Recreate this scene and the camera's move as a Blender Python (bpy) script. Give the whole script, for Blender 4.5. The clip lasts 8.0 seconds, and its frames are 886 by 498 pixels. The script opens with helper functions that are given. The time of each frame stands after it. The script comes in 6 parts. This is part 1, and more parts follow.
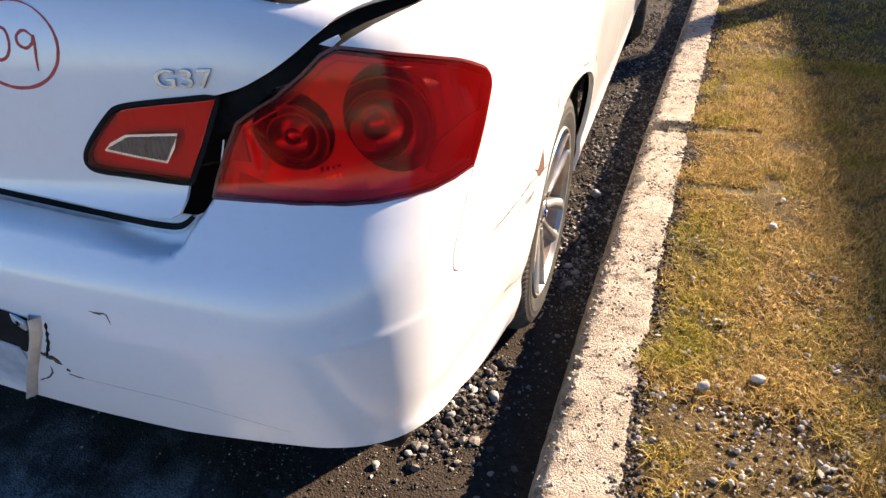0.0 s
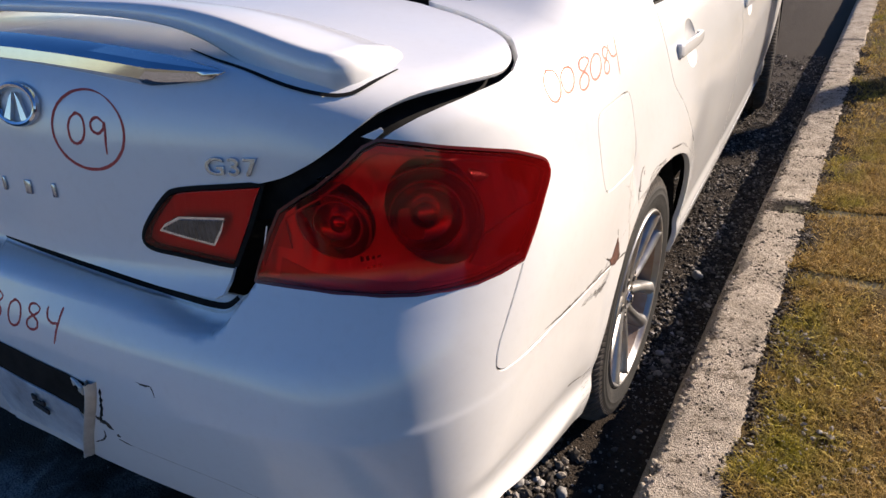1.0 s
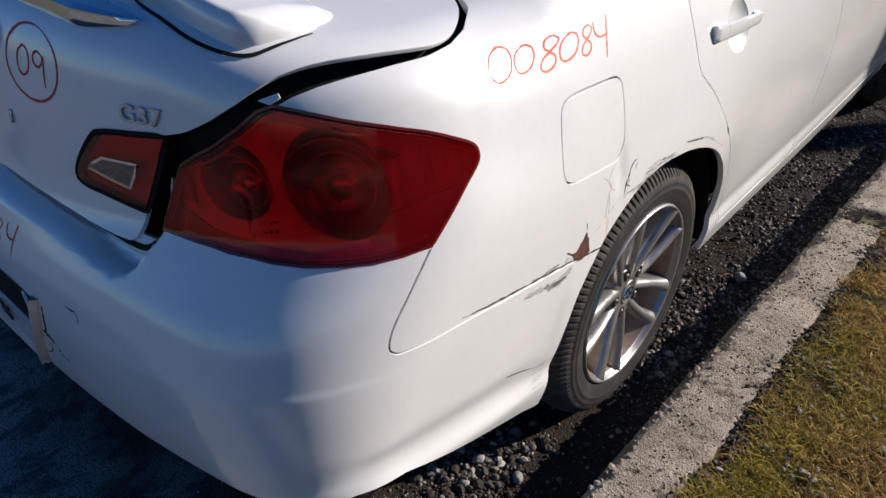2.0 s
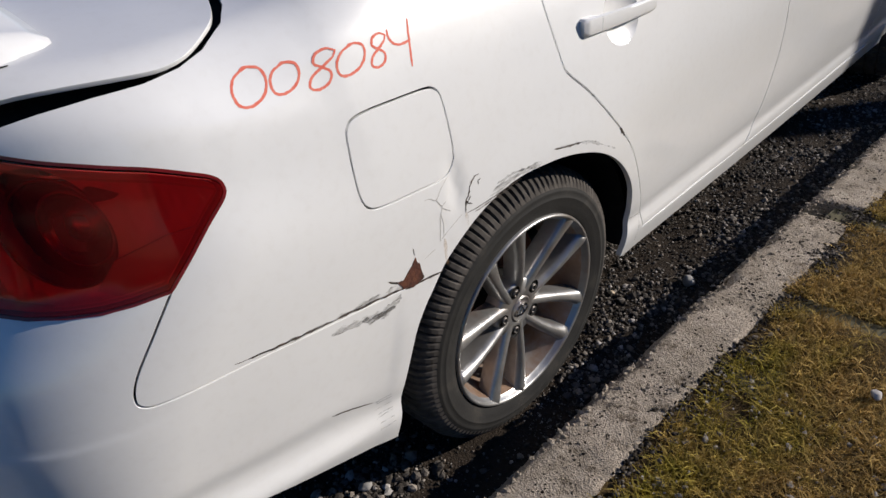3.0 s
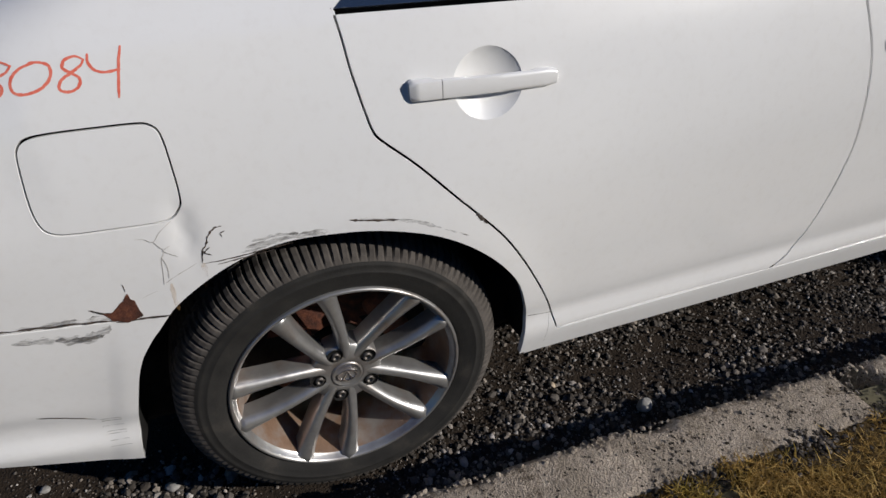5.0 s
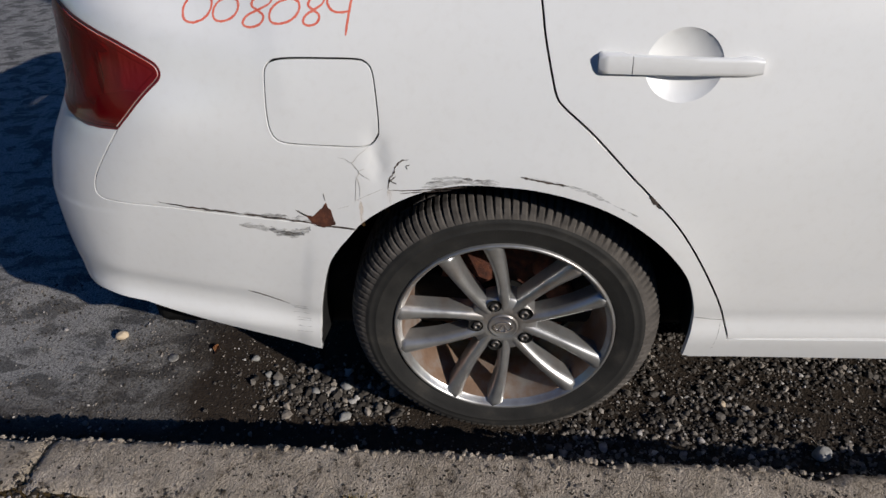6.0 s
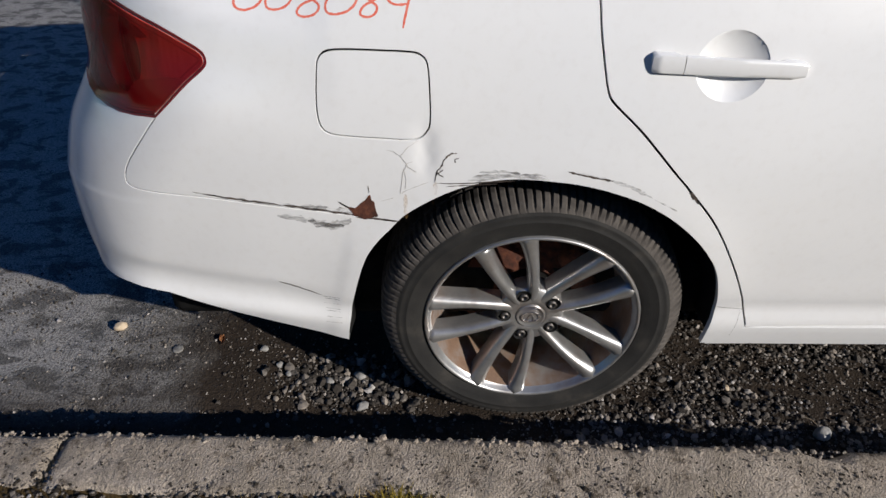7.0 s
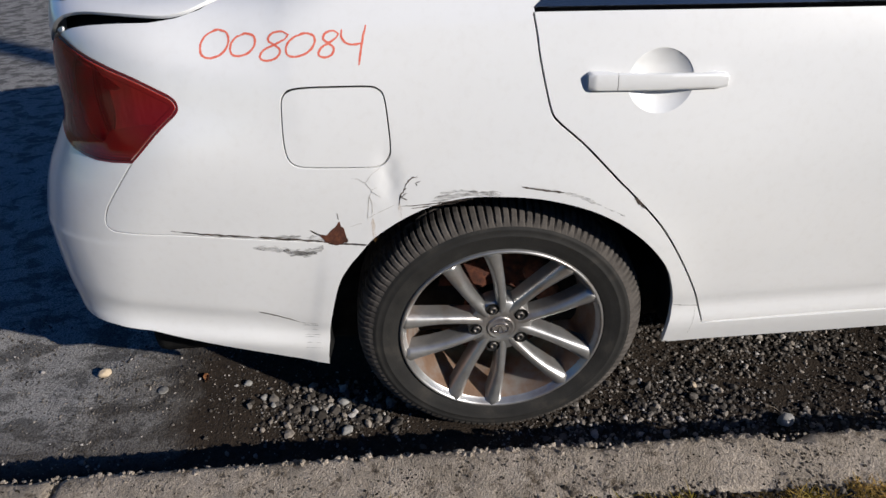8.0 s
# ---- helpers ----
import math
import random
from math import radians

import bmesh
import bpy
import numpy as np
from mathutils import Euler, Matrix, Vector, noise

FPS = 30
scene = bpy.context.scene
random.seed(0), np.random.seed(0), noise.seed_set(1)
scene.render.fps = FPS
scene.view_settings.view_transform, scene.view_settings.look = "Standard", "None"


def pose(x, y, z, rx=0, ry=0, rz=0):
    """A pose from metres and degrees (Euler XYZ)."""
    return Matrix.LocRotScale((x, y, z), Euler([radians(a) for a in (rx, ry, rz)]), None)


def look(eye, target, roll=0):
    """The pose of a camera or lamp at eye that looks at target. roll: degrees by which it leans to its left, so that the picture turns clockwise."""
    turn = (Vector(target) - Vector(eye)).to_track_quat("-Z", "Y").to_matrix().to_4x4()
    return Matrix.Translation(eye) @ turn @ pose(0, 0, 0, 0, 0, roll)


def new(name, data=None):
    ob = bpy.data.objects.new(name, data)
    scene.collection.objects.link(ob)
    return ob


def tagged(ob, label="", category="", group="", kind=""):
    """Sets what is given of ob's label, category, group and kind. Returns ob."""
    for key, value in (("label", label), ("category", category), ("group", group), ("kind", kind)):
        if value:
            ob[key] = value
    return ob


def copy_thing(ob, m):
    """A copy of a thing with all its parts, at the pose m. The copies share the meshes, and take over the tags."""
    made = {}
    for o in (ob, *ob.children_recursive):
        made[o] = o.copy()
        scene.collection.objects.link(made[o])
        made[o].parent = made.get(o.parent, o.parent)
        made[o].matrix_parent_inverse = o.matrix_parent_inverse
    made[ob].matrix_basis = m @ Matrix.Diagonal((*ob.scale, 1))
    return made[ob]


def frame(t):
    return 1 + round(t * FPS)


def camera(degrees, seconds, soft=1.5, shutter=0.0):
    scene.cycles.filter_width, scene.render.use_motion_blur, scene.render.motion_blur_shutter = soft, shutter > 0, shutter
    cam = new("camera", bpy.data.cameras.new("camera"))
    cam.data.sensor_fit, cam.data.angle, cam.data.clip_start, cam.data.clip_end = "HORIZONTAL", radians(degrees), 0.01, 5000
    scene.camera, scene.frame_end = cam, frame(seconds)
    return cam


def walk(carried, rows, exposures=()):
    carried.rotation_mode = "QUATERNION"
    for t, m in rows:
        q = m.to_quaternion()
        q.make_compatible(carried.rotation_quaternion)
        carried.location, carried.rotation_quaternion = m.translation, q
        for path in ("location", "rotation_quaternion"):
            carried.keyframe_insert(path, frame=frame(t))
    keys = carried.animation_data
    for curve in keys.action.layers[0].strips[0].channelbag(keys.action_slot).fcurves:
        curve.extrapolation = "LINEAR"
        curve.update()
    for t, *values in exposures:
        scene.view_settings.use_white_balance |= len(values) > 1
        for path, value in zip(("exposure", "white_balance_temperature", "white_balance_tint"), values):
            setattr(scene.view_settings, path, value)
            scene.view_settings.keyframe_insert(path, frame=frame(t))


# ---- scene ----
cam = camera(66.1, 8.0)
PATH = [
    (0, (1.134, -1.63, 1.312), (0.557, -0.068, 0.203), -2.3),
    (0.3, (1.2007, -1.6003, 1.3442), (0.553, -0.0262, 0.2764), -2.09),
    (0.5, (1.219, -1.594, 1.331), (0.522, -0.013, 0.323), -2.4),
    (0.8, (1.2205, -1.5551, 1.3312), (0.4113, -0.0229, 0.3282), -4.59),
    (1, (1.206, -1.525, 1.333), (0.293, -0.022, 0.381), -4.6),
    (1.2, (1.184, -1.481, 1.333), (0.203, -0.033, 0.363), -4.3),
    (2.3, (1.534, -1.241, 1.353), (0.348, -0.032, 0.289), -2.6),
    (2.5, (1.592, -1.183, 1.357), (0.392, 0.057, 0.345), -3.5),
    (2.8, (1.6376, -1.0389, 1.3583), (0.4412, 0.1304, 0.2177), -3.02),
    (3, (1.627, -0.935, 1.332), (0.394, 0.182, 0.224), -6.2),
    (3.3, (1.649, -0.7746, 1.3598), (0.4345, 0.2925, 0.2013), -5.81),
    (3.5, (1.694, -0.695, 1.356), (0.466, 0.386, 0.206), -5.9),
    (3.8, (1.8952, -0.5768, 1.3223), (0.4298, 0.3595, 0.2995), -5.82),
    (4, (1.915, -0.506, 1.36), (0.442, 0.317, 0.287), -4.4),
    (4.2, (1.936, -0.44, 1.36), (0.45, 0.36, 0.286), -5.2),
    (5.3, (1.851, -0.052, 1.337), (0.249, 0.264, 0.181), 0.2),
    (5.5, (1.872, -0.019, 1.343), (0.241, 0.078, 0.191), 0.1),
    (5.8, (1.9492, -0.0013, 1.3337), (0.3186, -0.1598, 0.179), -4.05),
    (6, (1.978, 0.006, 1.326), (0.336, -0.174, 0.2), -3.8),
    (6.3, (2.0002, -0.0409, 1.3425), (0.3165, -0.1564, 0.2394), -1.69),
    (6.5, (1.985, -0.097, 1.349), (0.334, -0.216, 0.226), -3.0),
    (6.8, (1.9809, -0.1763, 1.3582), (0.3516, -0.1817, 0.2018), -1.36),
    (7, (1.988, -0.181, 1.353), (0.366, -0.198, 0.183), -0.4),
    (7.3, (1.9897, -0.2106, 1.3636), (0.3598, -0.2091, 0.2061), -0.62),
    (7.5, (2.004, -0.21, 1.355), (0.367, -0.176, 0.206), 0.4),
    (7.8, (2.0313, -0.1959, 1.3548), (0.3933, -0.1737, 0.2424), -1.41),
    (8, (2.08, -0.161, 1.369), (0.398, -0.11, 0.287), -3.3),
]
walk(cam, [(t, look(eye, target, roll)) for t, eye, target, roll in PATH], [(0, 2.37, 7900, 18), (0.5, 1.84, 7350, 17), (1, 1.32, 6950, 16), (1.3, 1.08, 6600, 14), (2.3, 0.62, 6250, 12), (3, 0.38, 6180, 11), (3.5, 0.26, 6120, 11), (4, 0.10, 6050, 10), (5.5, 0.06, 6030, 10), (6, 0.15, 6030, 10), (8, 0.42, 6030, 10)])
from mathutils.geometry import delaunay_2d_cdt


# ---- world and sun ----
SUN = Vector((0.610, 0.792, 0.0)).normalized() * math.cos(radians(23)) + Vector((0, 0, math.sin(radians(23))))
world = bpy.data.worlds.new("sky")
scene.world = world
world.use_nodes = True
wn = world.node_tree.nodes
sky = wn.new("ShaderNodeTexSky")
sky.sky_type, sky.sun_disc = "NISHITA", False
sky.air_density, sky.dust_density, sky.ozone_density = 1.0, 0.4, 4.0
sky.sun_elevation, sky.sun_rotation = radians(23), math.atan2(SUN.x, SUN.y)
blue = wn.new("ShaderNodeHueSaturation")
blue.inputs["Saturation"].default_value = 1.27
blue.inputs["Hue"].default_value = 0.512
world.node_tree.links.new(sky.outputs[0], blue.inputs["Color"])
world.node_tree.links.new(blue.outputs[0], wn["Background"].inputs[0])
wn["Background"].inputs[1].default_value = 0.055
sun = new("sun", bpy.data.lights.new("sun", "SUN"))
sun.data.energy, sun.data.angle, sun.data.color = 4.3, radians(0.53), (1.0, 0.91, 0.79)
sun.matrix_world = look(SUN * 50, (0, 0, 0))

# ---- materials ----


class Mat:
    """A small builder for node materials."""

    def __init__(self, name, rough=0.5, metal=0.0, coat=0.0, spec=0.5):
        self.m = bpy.data.materials.new(name)
        self.m.use_nodes = True
        self.t = self.m.node_tree
        self.b = self.t.nodes["Principled BSDF"]
        self.put(self.b, "Roughness", rough), self.put(self.b, "Metallic", metal)
        self.put(self.b, "Coat Weight", coat), self.put(self.b, "Specular IOR Level", spec)
        self.put(self.b, "Coat Roughness", 0.04)

    def put(self, node, name, v):
        if isinstance(v, bpy.types.NodeSocket):
            self.t.links.new(v, node.inputs[name])
        else:
            node.inputs[name].default_value = (*v, 1.0) if isinstance(v, tuple) and len(v) == 3 and node.inputs[name].type == "RGBA" else v

    def node(self, kind, **k):
        n = self.t.nodes.new(kind)
        return n

    def coords(self, scale=(1, 1, 1)):
        g = self.node("ShaderNodeNewGeometry")
        mp = self.node("ShaderNodeMapping")
        self.t.links.new(g.outputs["Position"], mp.inputs[0])
        mp.inputs["Scale"].default_value = scale
        return mp.outputs[0]

    def noise(self, scale, detail=4.0, rough=0.6, stretch=(1, 1, 1), distortion=0.0):
        n = self.node("ShaderNodeTexNoise")
        self.t.links.new(self.coords(stretch), n.inputs["Vector"])
        self.put(n, "Scale", scale), self.put(n, "Detail", detail), self.put(n, "Roughness", rough), self.put(n, "Distortion", distortion)
        return n.outputs[0]

    def cells(self, scale, feature="F1", stretch=(1, 1, 1)):
        n = self.node("ShaderNodeTexVoronoi")
        n.feature = feature
        self.t.links.new(self.coords(stretch), n.inputs["Vector"])
        self.put(n, "Scale", scale)
        return n.outputs[0]

    def ramp(self, fac, *stops):
        r = self.node("ShaderNodeValToRGB")
        while len(r.color_ramp.elements) < len(stops):
            r.color_ramp.elements.new(0.5)
        for e, (p, c) in zip(r.color_ramp.elements, stops):
            e.position, e.color = p, (*c, 1.0) if isinstance(c, tuple) else (c, c, c, 1.0)
        self.t.links.new(fac, r.inputs[0])
        return r.outputs[0]

    def mix(self, fac, a, b, mode="MIX"):
        n = self.node("ShaderNodeMix")
        n.data_type, n.blend_type = "RGBA", mode
        for name, v in (("Factor", fac), ("A", a), ("B", b)):
            sock = [i for i in n.inputs if i.name == name and i.type == ("VALUE" if name == "Factor" else "RGBA")][0]
            if isinstance(v, bpy.types.NodeSocket):
                self.t.links.new(v, sock)
            else:
                sock.default_value = (*v, 1.0) if isinstance(v, tuple) else v
        return [o for o in n.outputs if o.type == "RGBA"][0]

    def each(self):
        return self.node("ShaderNodeObjectInfo").outputs["Random"]

    def island(self):
        return self.node("ShaderNodeNewGeometry").outputs["Random Per Island"]

    def color(self, v):
        self.put(self.b, "Base Color", v)
        return self

    def rough(self, v):
        self.put(self.b, "Roughness", v)
        return self

    def bump(self, height, strength=0.3, distance=0.01):
        n = self.node("ShaderNodeBump")
        self.put(n, "Strength", strength), self.put(n, "Distance", distance), self.put(n, "Height", height)
        self.t.links.new(n.outputs[0], self.b.inputs["Normal"])
        return self


m = Mat("white_paint", coat=1.0)
dirt = m.ramp(m.noise(2.2, 6), (0.42, 0.0), (0.75, 1.0))
dust = m.ramp(m.noise(55, 5), (0.5, 0.0), (0.8, 1.0))
m.color(m.mix(m.mix(0.5, dirt, dust), (0.765, 0.765, 0.76), (0.705, 0.695, 0.68)))
m.rough(m.ramp(m.noise(9, 4), (0.3, 0.30), (0.8, 0.42)))
PAINT = m.m
PAINT.node_tree.nodes["Principled BSDF"].inputs["Coat Roughness"].default_value = 0.13
PAINT.node_tree.nodes["Principled BSDF"].inputs["Coat IOR"].default_value = 1.68

# Black of seals and liners, also painted where gaps and recesses lie in shade.
m = Mat("seal_and_shade_black", 0.7, spec=0.12)
m.color(m.ramp(m.noise(30), (0.3, (0.006, 0.006, 0.006)), (0.8, (0.02, 0.019, 0.018))))
BLACK = m.m
m = Mat("dark_plastic", 0.6)
m.color(m.ramp(m.noise(40), (0.3, (0.012, 0.012, 0.013)), (0.8, (0.03, 0.029, 0.028)))).bump(m.noise(300), 0.2, 0.002)
PLASTIC = m.m
m = Mat("tyre_rubber", 0.75, spec=0.3)
m.color(m.ramp(m.noise(14, 6), (0.3, (0.013, 0.0125, 0.012)), (0.58, (0.022, 0.021, 0.0195)), (0.85, (0.06, 0.052, 0.043)))).bump(m.noise(220), 0.25, 0.002)
RUBBER = m.m
m = Mat("wheel_alloy", 0.36, 0.75, coat=0.6)
brown = m.ramp(m.noise(9, 6), (0.48, 0.0), (0.75, 0.75))
m.color(m.mix(brown, m.ramp(m.noise(40, 5), (0.3, (0.42, 0.415, 0.41)), (0.75, (0.33, 0.325, 0.315))), (0.27, 0.18, 0.12)))
m.rough(m.ramp(m.noise(25, 5), (0.3, 0.28), (0.8, 0.5)))
ALLOY = m.m
m = Mat("dirty_barrel", 0.42, 0.55)
m.color(m.ramp(m.noise(12, 6), (0.35, (0.42, 0.38, 0.35)), (0.55, (0.34, 0.22, 0.15)), (0.8, (0.16, 0.11, 0.08))))
BARREL = m.m
m = Mat("dull_steel", 0.5, 0.8)
m.color(m.ramp(m.noise(80, 4), (0.3, (0.16, 0.15, 0.14)), (0.8, (0.07, 0.06, 0.05))))
DULL = m.m
m = Mat("tread_rubber", 0.9, spec=0.12)
m.color(m.ramp(m.noise(25, 6), (0.3, (0.042, 0.038, 0.035)), (0.7, (0.105, 0.094, 0.084))))
TREAD = m.m
m = Mat("rusty_iron", 0.85)
m.color(m.ramp(m.noise(60, 6), (0.3, (0.025, 0.010, 0.006)), (0.55, (0.085, 0.025, 0.012)), (0.8, (0.17, 0.060, 0.024)))).bump(m.noise(180), 0.5, 0.003)
RUST = m.m
m = Mat("chrome", 0.06, 1.0)
m.color(m.ramp(m.noise(20), (0.3, (0.68, 0.69, 0.71)), (0.8, (0.6, 0.6, 0.62))))
CHROME = m.m
m = Mat("brushed_plate", 0.45, 0.6)
m.color(m.ramp(m.noise(40, 5), (0.3, (0.72, 0.70, 0.66)), (0.8, (0.48, 0.45, 0.40))))
STEEL = m.m
m = Mat("red_lens", 0.04)
thru = m.node("ShaderNodeBsdfTransparent")
thru.inputs[0].default_value = (1.0, 0.10, 0.09, 1)
solid = m.node("ShaderNodeBsdfTranslucent")
solid.inputs[0].default_value = (0.95, 0.02, 0.02, 1)
cloudy = m.node("ShaderNodeBsdfDiffuse")
cloudy.inputs[0].default_value = (0.90, 0.02, 0.02, 1)
gloss = m.node("ShaderNodeBsdfGlossy")
gloss.inputs["Roughness"].default_value = 0.05
facing = m.node("ShaderNodeFresnel")
facing.inputs[0].default_value = 1.42


def blended(fac, a, b):
    n = m.node("ShaderNodeMixShader")
    if isinstance(fac, float):
        n.inputs[0].default_value = fac
    else:
        m.t.links.new(fac, n.inputs[0])
    m.t.links.new(a.outputs[0], n.inputs[1]), m.t.links.new(b.outputs[0], n.inputs[2])
    return n


lens_mix = blended(facing.outputs[0], blended(0.11, thru, blended(0.6, solid, cloudy)), gloss)
m.t.links.new(lens_mix.outputs[0], m.t.nodes["Material Output"].inputs[0])
LENS = m.m
m = Mat("lens_edge", 0.3, coat=0.2)
m.color(m.ramp(m.noise(30), (0.3, (0.10, 0.004, 0.006)), (0.8, (0.20, 0.010, 0.012))))
LENS_EDGE = m.m
m = Mat("smoked_lens", 0.08, coat=1.0)
m.color(m.ramp(m.noise(220, 2, stretch=(1, 1, 0.1)), (0.4, (0.018, 0.017, 0.018)), (0.6, (0.05, 0.048, 0.05))))
SMOKED = m.m
m = Mat("red_reflector", 0.24, 1.0)
m.color(m.ramp(m.noise(12), (0.3, (0.88, 0.82, 0.81)), (0.8, (0.78, 0.71, 0.70))))
m.bump(m.noise(150, 2, stretch=(1, 1, 0.15)), 0.25, 0.002)
REFLECT = m.m
# Metal of the added facet that mimics a sun glint on the lens.
m = Mat("glint_metal", 0.27, 1.0)
m.color(m.ramp(m.noise(30), (0.3, (0.95, 0.93, 0.92)), (0.8, (0.88, 0.86, 0.85))))
GLINT = m.m
m = Mat("lamp_bezel", 0.34, 0.9)
m.color(m.ramp(m.noise(25), (0.3, (0.93, 0.90, 0.89)), (0.8, (0.84, 0.80, 0.79))))
m.bump(m.noise(14, 3, stretch=(1, 1, 0.4)), 0.6, 0.02)
BEZEL = m.m
m = Mat("lamp_housing", 0.26, 0.2)
m.color(m.ramp(m.noise(20), (0.3, (0.93, 0.88, 0.86)), (0.8, (0.86, 0.78, 0.76))))
m.bump(m.noise(90, 2, stretch=(1, 1, 0.15)), 0.3, 0.004)
HOUSING = m.m
m = Mat("window_glass", 0.03, coat=1.0)
m.color(m.ramp(m.noise(5), (0.3, (0.02, 0.03, 0.05)), (0.8, (0.03, 0.04, 0.06))))
m.put(m.b, "Transmission Weight", 0.35), m.put(m.b, "Coat IOR", 2.0)
GLASS = m.m
m = Mat("grease_pencil", 0.75)
m.color(m.ramp(m.noise(120, 4), (0.3, (0.62, 0.10, 0.06)), (0.8, (0.74, 0.23, 0.16))))
PENCIL = m.m
m = Mat("dark_pencil", 0.75)
m.color(m.ramp(m.noise(120, 4), (0.3, (0.50, 0.05, 0.04)), (0.8, (0.62, 0.12, 0.09))))
PENCIL_DARK = m.m
m = Mat("scuffed_paint", 0.8)
m.color(m.ramp(m.noise(150, 5), (0.35, (0.10, 0.095, 0.088)), (0.7, (0.34, 0.325, 0.31))))
m.put(m.b, "Alpha", m.ramp(m.noise(170, 6, 0.7, (1, 0.22, 1)), (0.40, 0.0), (0.68, 0.72)))
SCUFF = m.m
m = Mat("bare_crack", 0.8)
m.color(m.ramp(m.noise(90, 5), (0.35, (0.015, 0.013, 0.011)), (0.7, (0.09, 0.06, 0.045))))
CRACK = m.m
m = Mat("black_smear", 0.8)
m.color(m.ramp(m.noise(150, 5), (0.35, (0.03, 0.028, 0.026)), (0.7, (0.14, 0.13, 0.12))))
m.put(m.b, "Alpha", m.ramp(m.noise(150, 6, 0.7, (1, 0.22, 1)), (0.36, 0.0), (0.60, 0.9)))
SMEAR = m.m
m = Mat("hairline", 0.8)
m.color(m.ramp(m.noise(90, 5), (0.35, (0.34, 0.32, 0.30)), (0.7, (0.56, 0.54, 0.51))))
HAIR = m.m
m = Mat("rust_stain", 0.6)
m.color(m.ramp(m.noise(80, 4), (0.3, (0.50, 0.27, 0.10)), (0.7, (0.60, 0.40, 0.20))))
m.put(m.b, "Alpha", m.ramp(m.noise(60, 5, 0.7, (1, 1, 0.3)), (0.40, 0.0), (0.78, 0.5)))
STAIN = m.m

m = Mat("asphalt", 0.85, spec=0.12)
grit = m.ramp(m.cells(190), (0.0, (0.42, 0.40, 0.375)), (0.45, (0.27, 0.258, 0.242)), (0.9, (0.10, 0.095, 0.088)))
soil = m.ramp(m.noise(70, 6), (0.3, (0.020, 0.014, 0.010)), (0.7, (0.068, 0.049, 0.035)))
speck = m.ramp(m.cells(420), (0.0, (0.11, 0.10, 0.09)), (0.22, (0.028, 0.023, 0.018)), (1.0, (0.016, 0.013, 0.010)))
stain = m.ramp(m.noise(8.5, 9, 0.66, stretch=(1.35, 0.85, 1), distortion=0.45), (0.49, 0.0), (0.56, 1.0))
split = m.node("ShaderNodeSeparateXYZ")
m.t.links.new(m.coords(), split.inputs[0])
edge = m.node("ShaderNodeMath")
edge.operation = "MULTIPLY_ADD"
m.t.links.new(m.noise(3.5, 6), edge.inputs[0])
edge.inputs[1].default_value = 0.9
m.t.links.new(split.outputs[1], edge.inputs[2])
shift = m.node("ShaderNodeMath")
shift.operation = "MULTIPLY_ADD"
m.t.links.new(edge.outputs[0], shift.inputs[0])
shift.inputs[1].default_value, shift.inputs[2].default_value = 3.0, 2.1
shift.use_clamp = True
lane = m.node("ShaderNodeMath")
lane.operation = "MULTIPLY_ADD"
m.t.links.new(split.outputs[0], lane.inputs[0])
lane.inputs[1].default_value, lane.inputs[2].default_value = 5.0, -3.4
lane.use_clamp = True
both = m.node("ShaderNodeMath")
both.operation = "MAXIMUM"
m.t.links.new(shift.outputs[0], both.inputs[0]), m.t.links.new(lane.outputs[0], both.inputs[1])
dry = m.mix(stain, grit, m.mix(0.60, grit, (0.016, 0.015, 0.014)))
m.color(m.mix(both.outputs[0], dry, m.mix(0.5, soil, speck)))
m.bump(m.mix(0.5, m.cells(190), m.noise(110, 6)), 0.7, 0.006)
ASPHALT = m.m
m = Mat("concrete", 0.9, spec=0.12)
sand = m.ramp(m.noise(240, 3), (0.3, (0.315, 0.265, 0.21)), (0.7, (0.56, 0.48, 0.395)))
spots = m.ramp(m.noise(9, 7, 0.72, distortion=0.6), (0.40, 0.0), (0.60, 1.0))
earth = m.ramp(m.noise(21, 8, 0.75), (0.535, 0.0), (0.64, 0.85))
m.color(m.mix(earth, m.mix(spots, sand, m.mix(0.55, sand, (0.19, 0.16, 0.12))), (0.075, 0.055, 0.036)))
m.bump(m.mix(0.75, m.cells(260), m.noise(70, 7, 0.7)), 1.0, 0.013)
CONCRETE = m.m
m = Mat("gravel_stone", 0.85, spec=0.12)
tone = m.ramp(m.island(), (0.0, (0.035, 0.030, 0.026)), (0.45, (0.085, 0.074, 0.064)), (0.72, (0.19, 0.170, 0.152)), (0.92, (0.36, 0.31, 0.26)), (1.0, (0.60, 0.57, 0.54)))
m.color(m.mix(m.noise(130, 4), tone, m.mix(0.6, tone, (0.02, 0.018, 0.016))))
m.bump(m.noise(260, 3), 0.4, 0.003)
STONE = m.m
m = Mat("turf_soil", 0.95, spec=0.12)
m.color(m.ramp(m.noise(60, 7, 0.7), (0.3, (0.028, 0.019, 0.009)), (0.5, (0.075, 0.05, 0.02)), (0.75, (0.15, 0.105, 0.042))))
m.bump(m.noise(120, 6), 0.8, 0.01)
TURF = m.m
m = Mat("dry_grass", 0.75, spec=0.3)
tuft = m.ramp(m.noise(2.6, 7, 0.68), (0.47, 0.0), (0.64, 1.0))
straw = m.ramp(m.island(), (0.0, (0.15, 0.092, 0.022)), (0.5, (0.34, 0.208, 0.046)), (1.0, (0.68, 0.475, 0.16)))
green = m.ramp(m.island(), (0.0, (0.09, 0.083, 0.008)), (0.5, (0.25, 0.212, 0.010)), (1.0, (0.48, 0.39, 0.04)))
leafy = m.mix(tuft, straw, green)
m.color(leafy)
glow = m.node("ShaderNodeBsdfTranslucent")
m.t.links.new(leafy, glow.inputs[0])
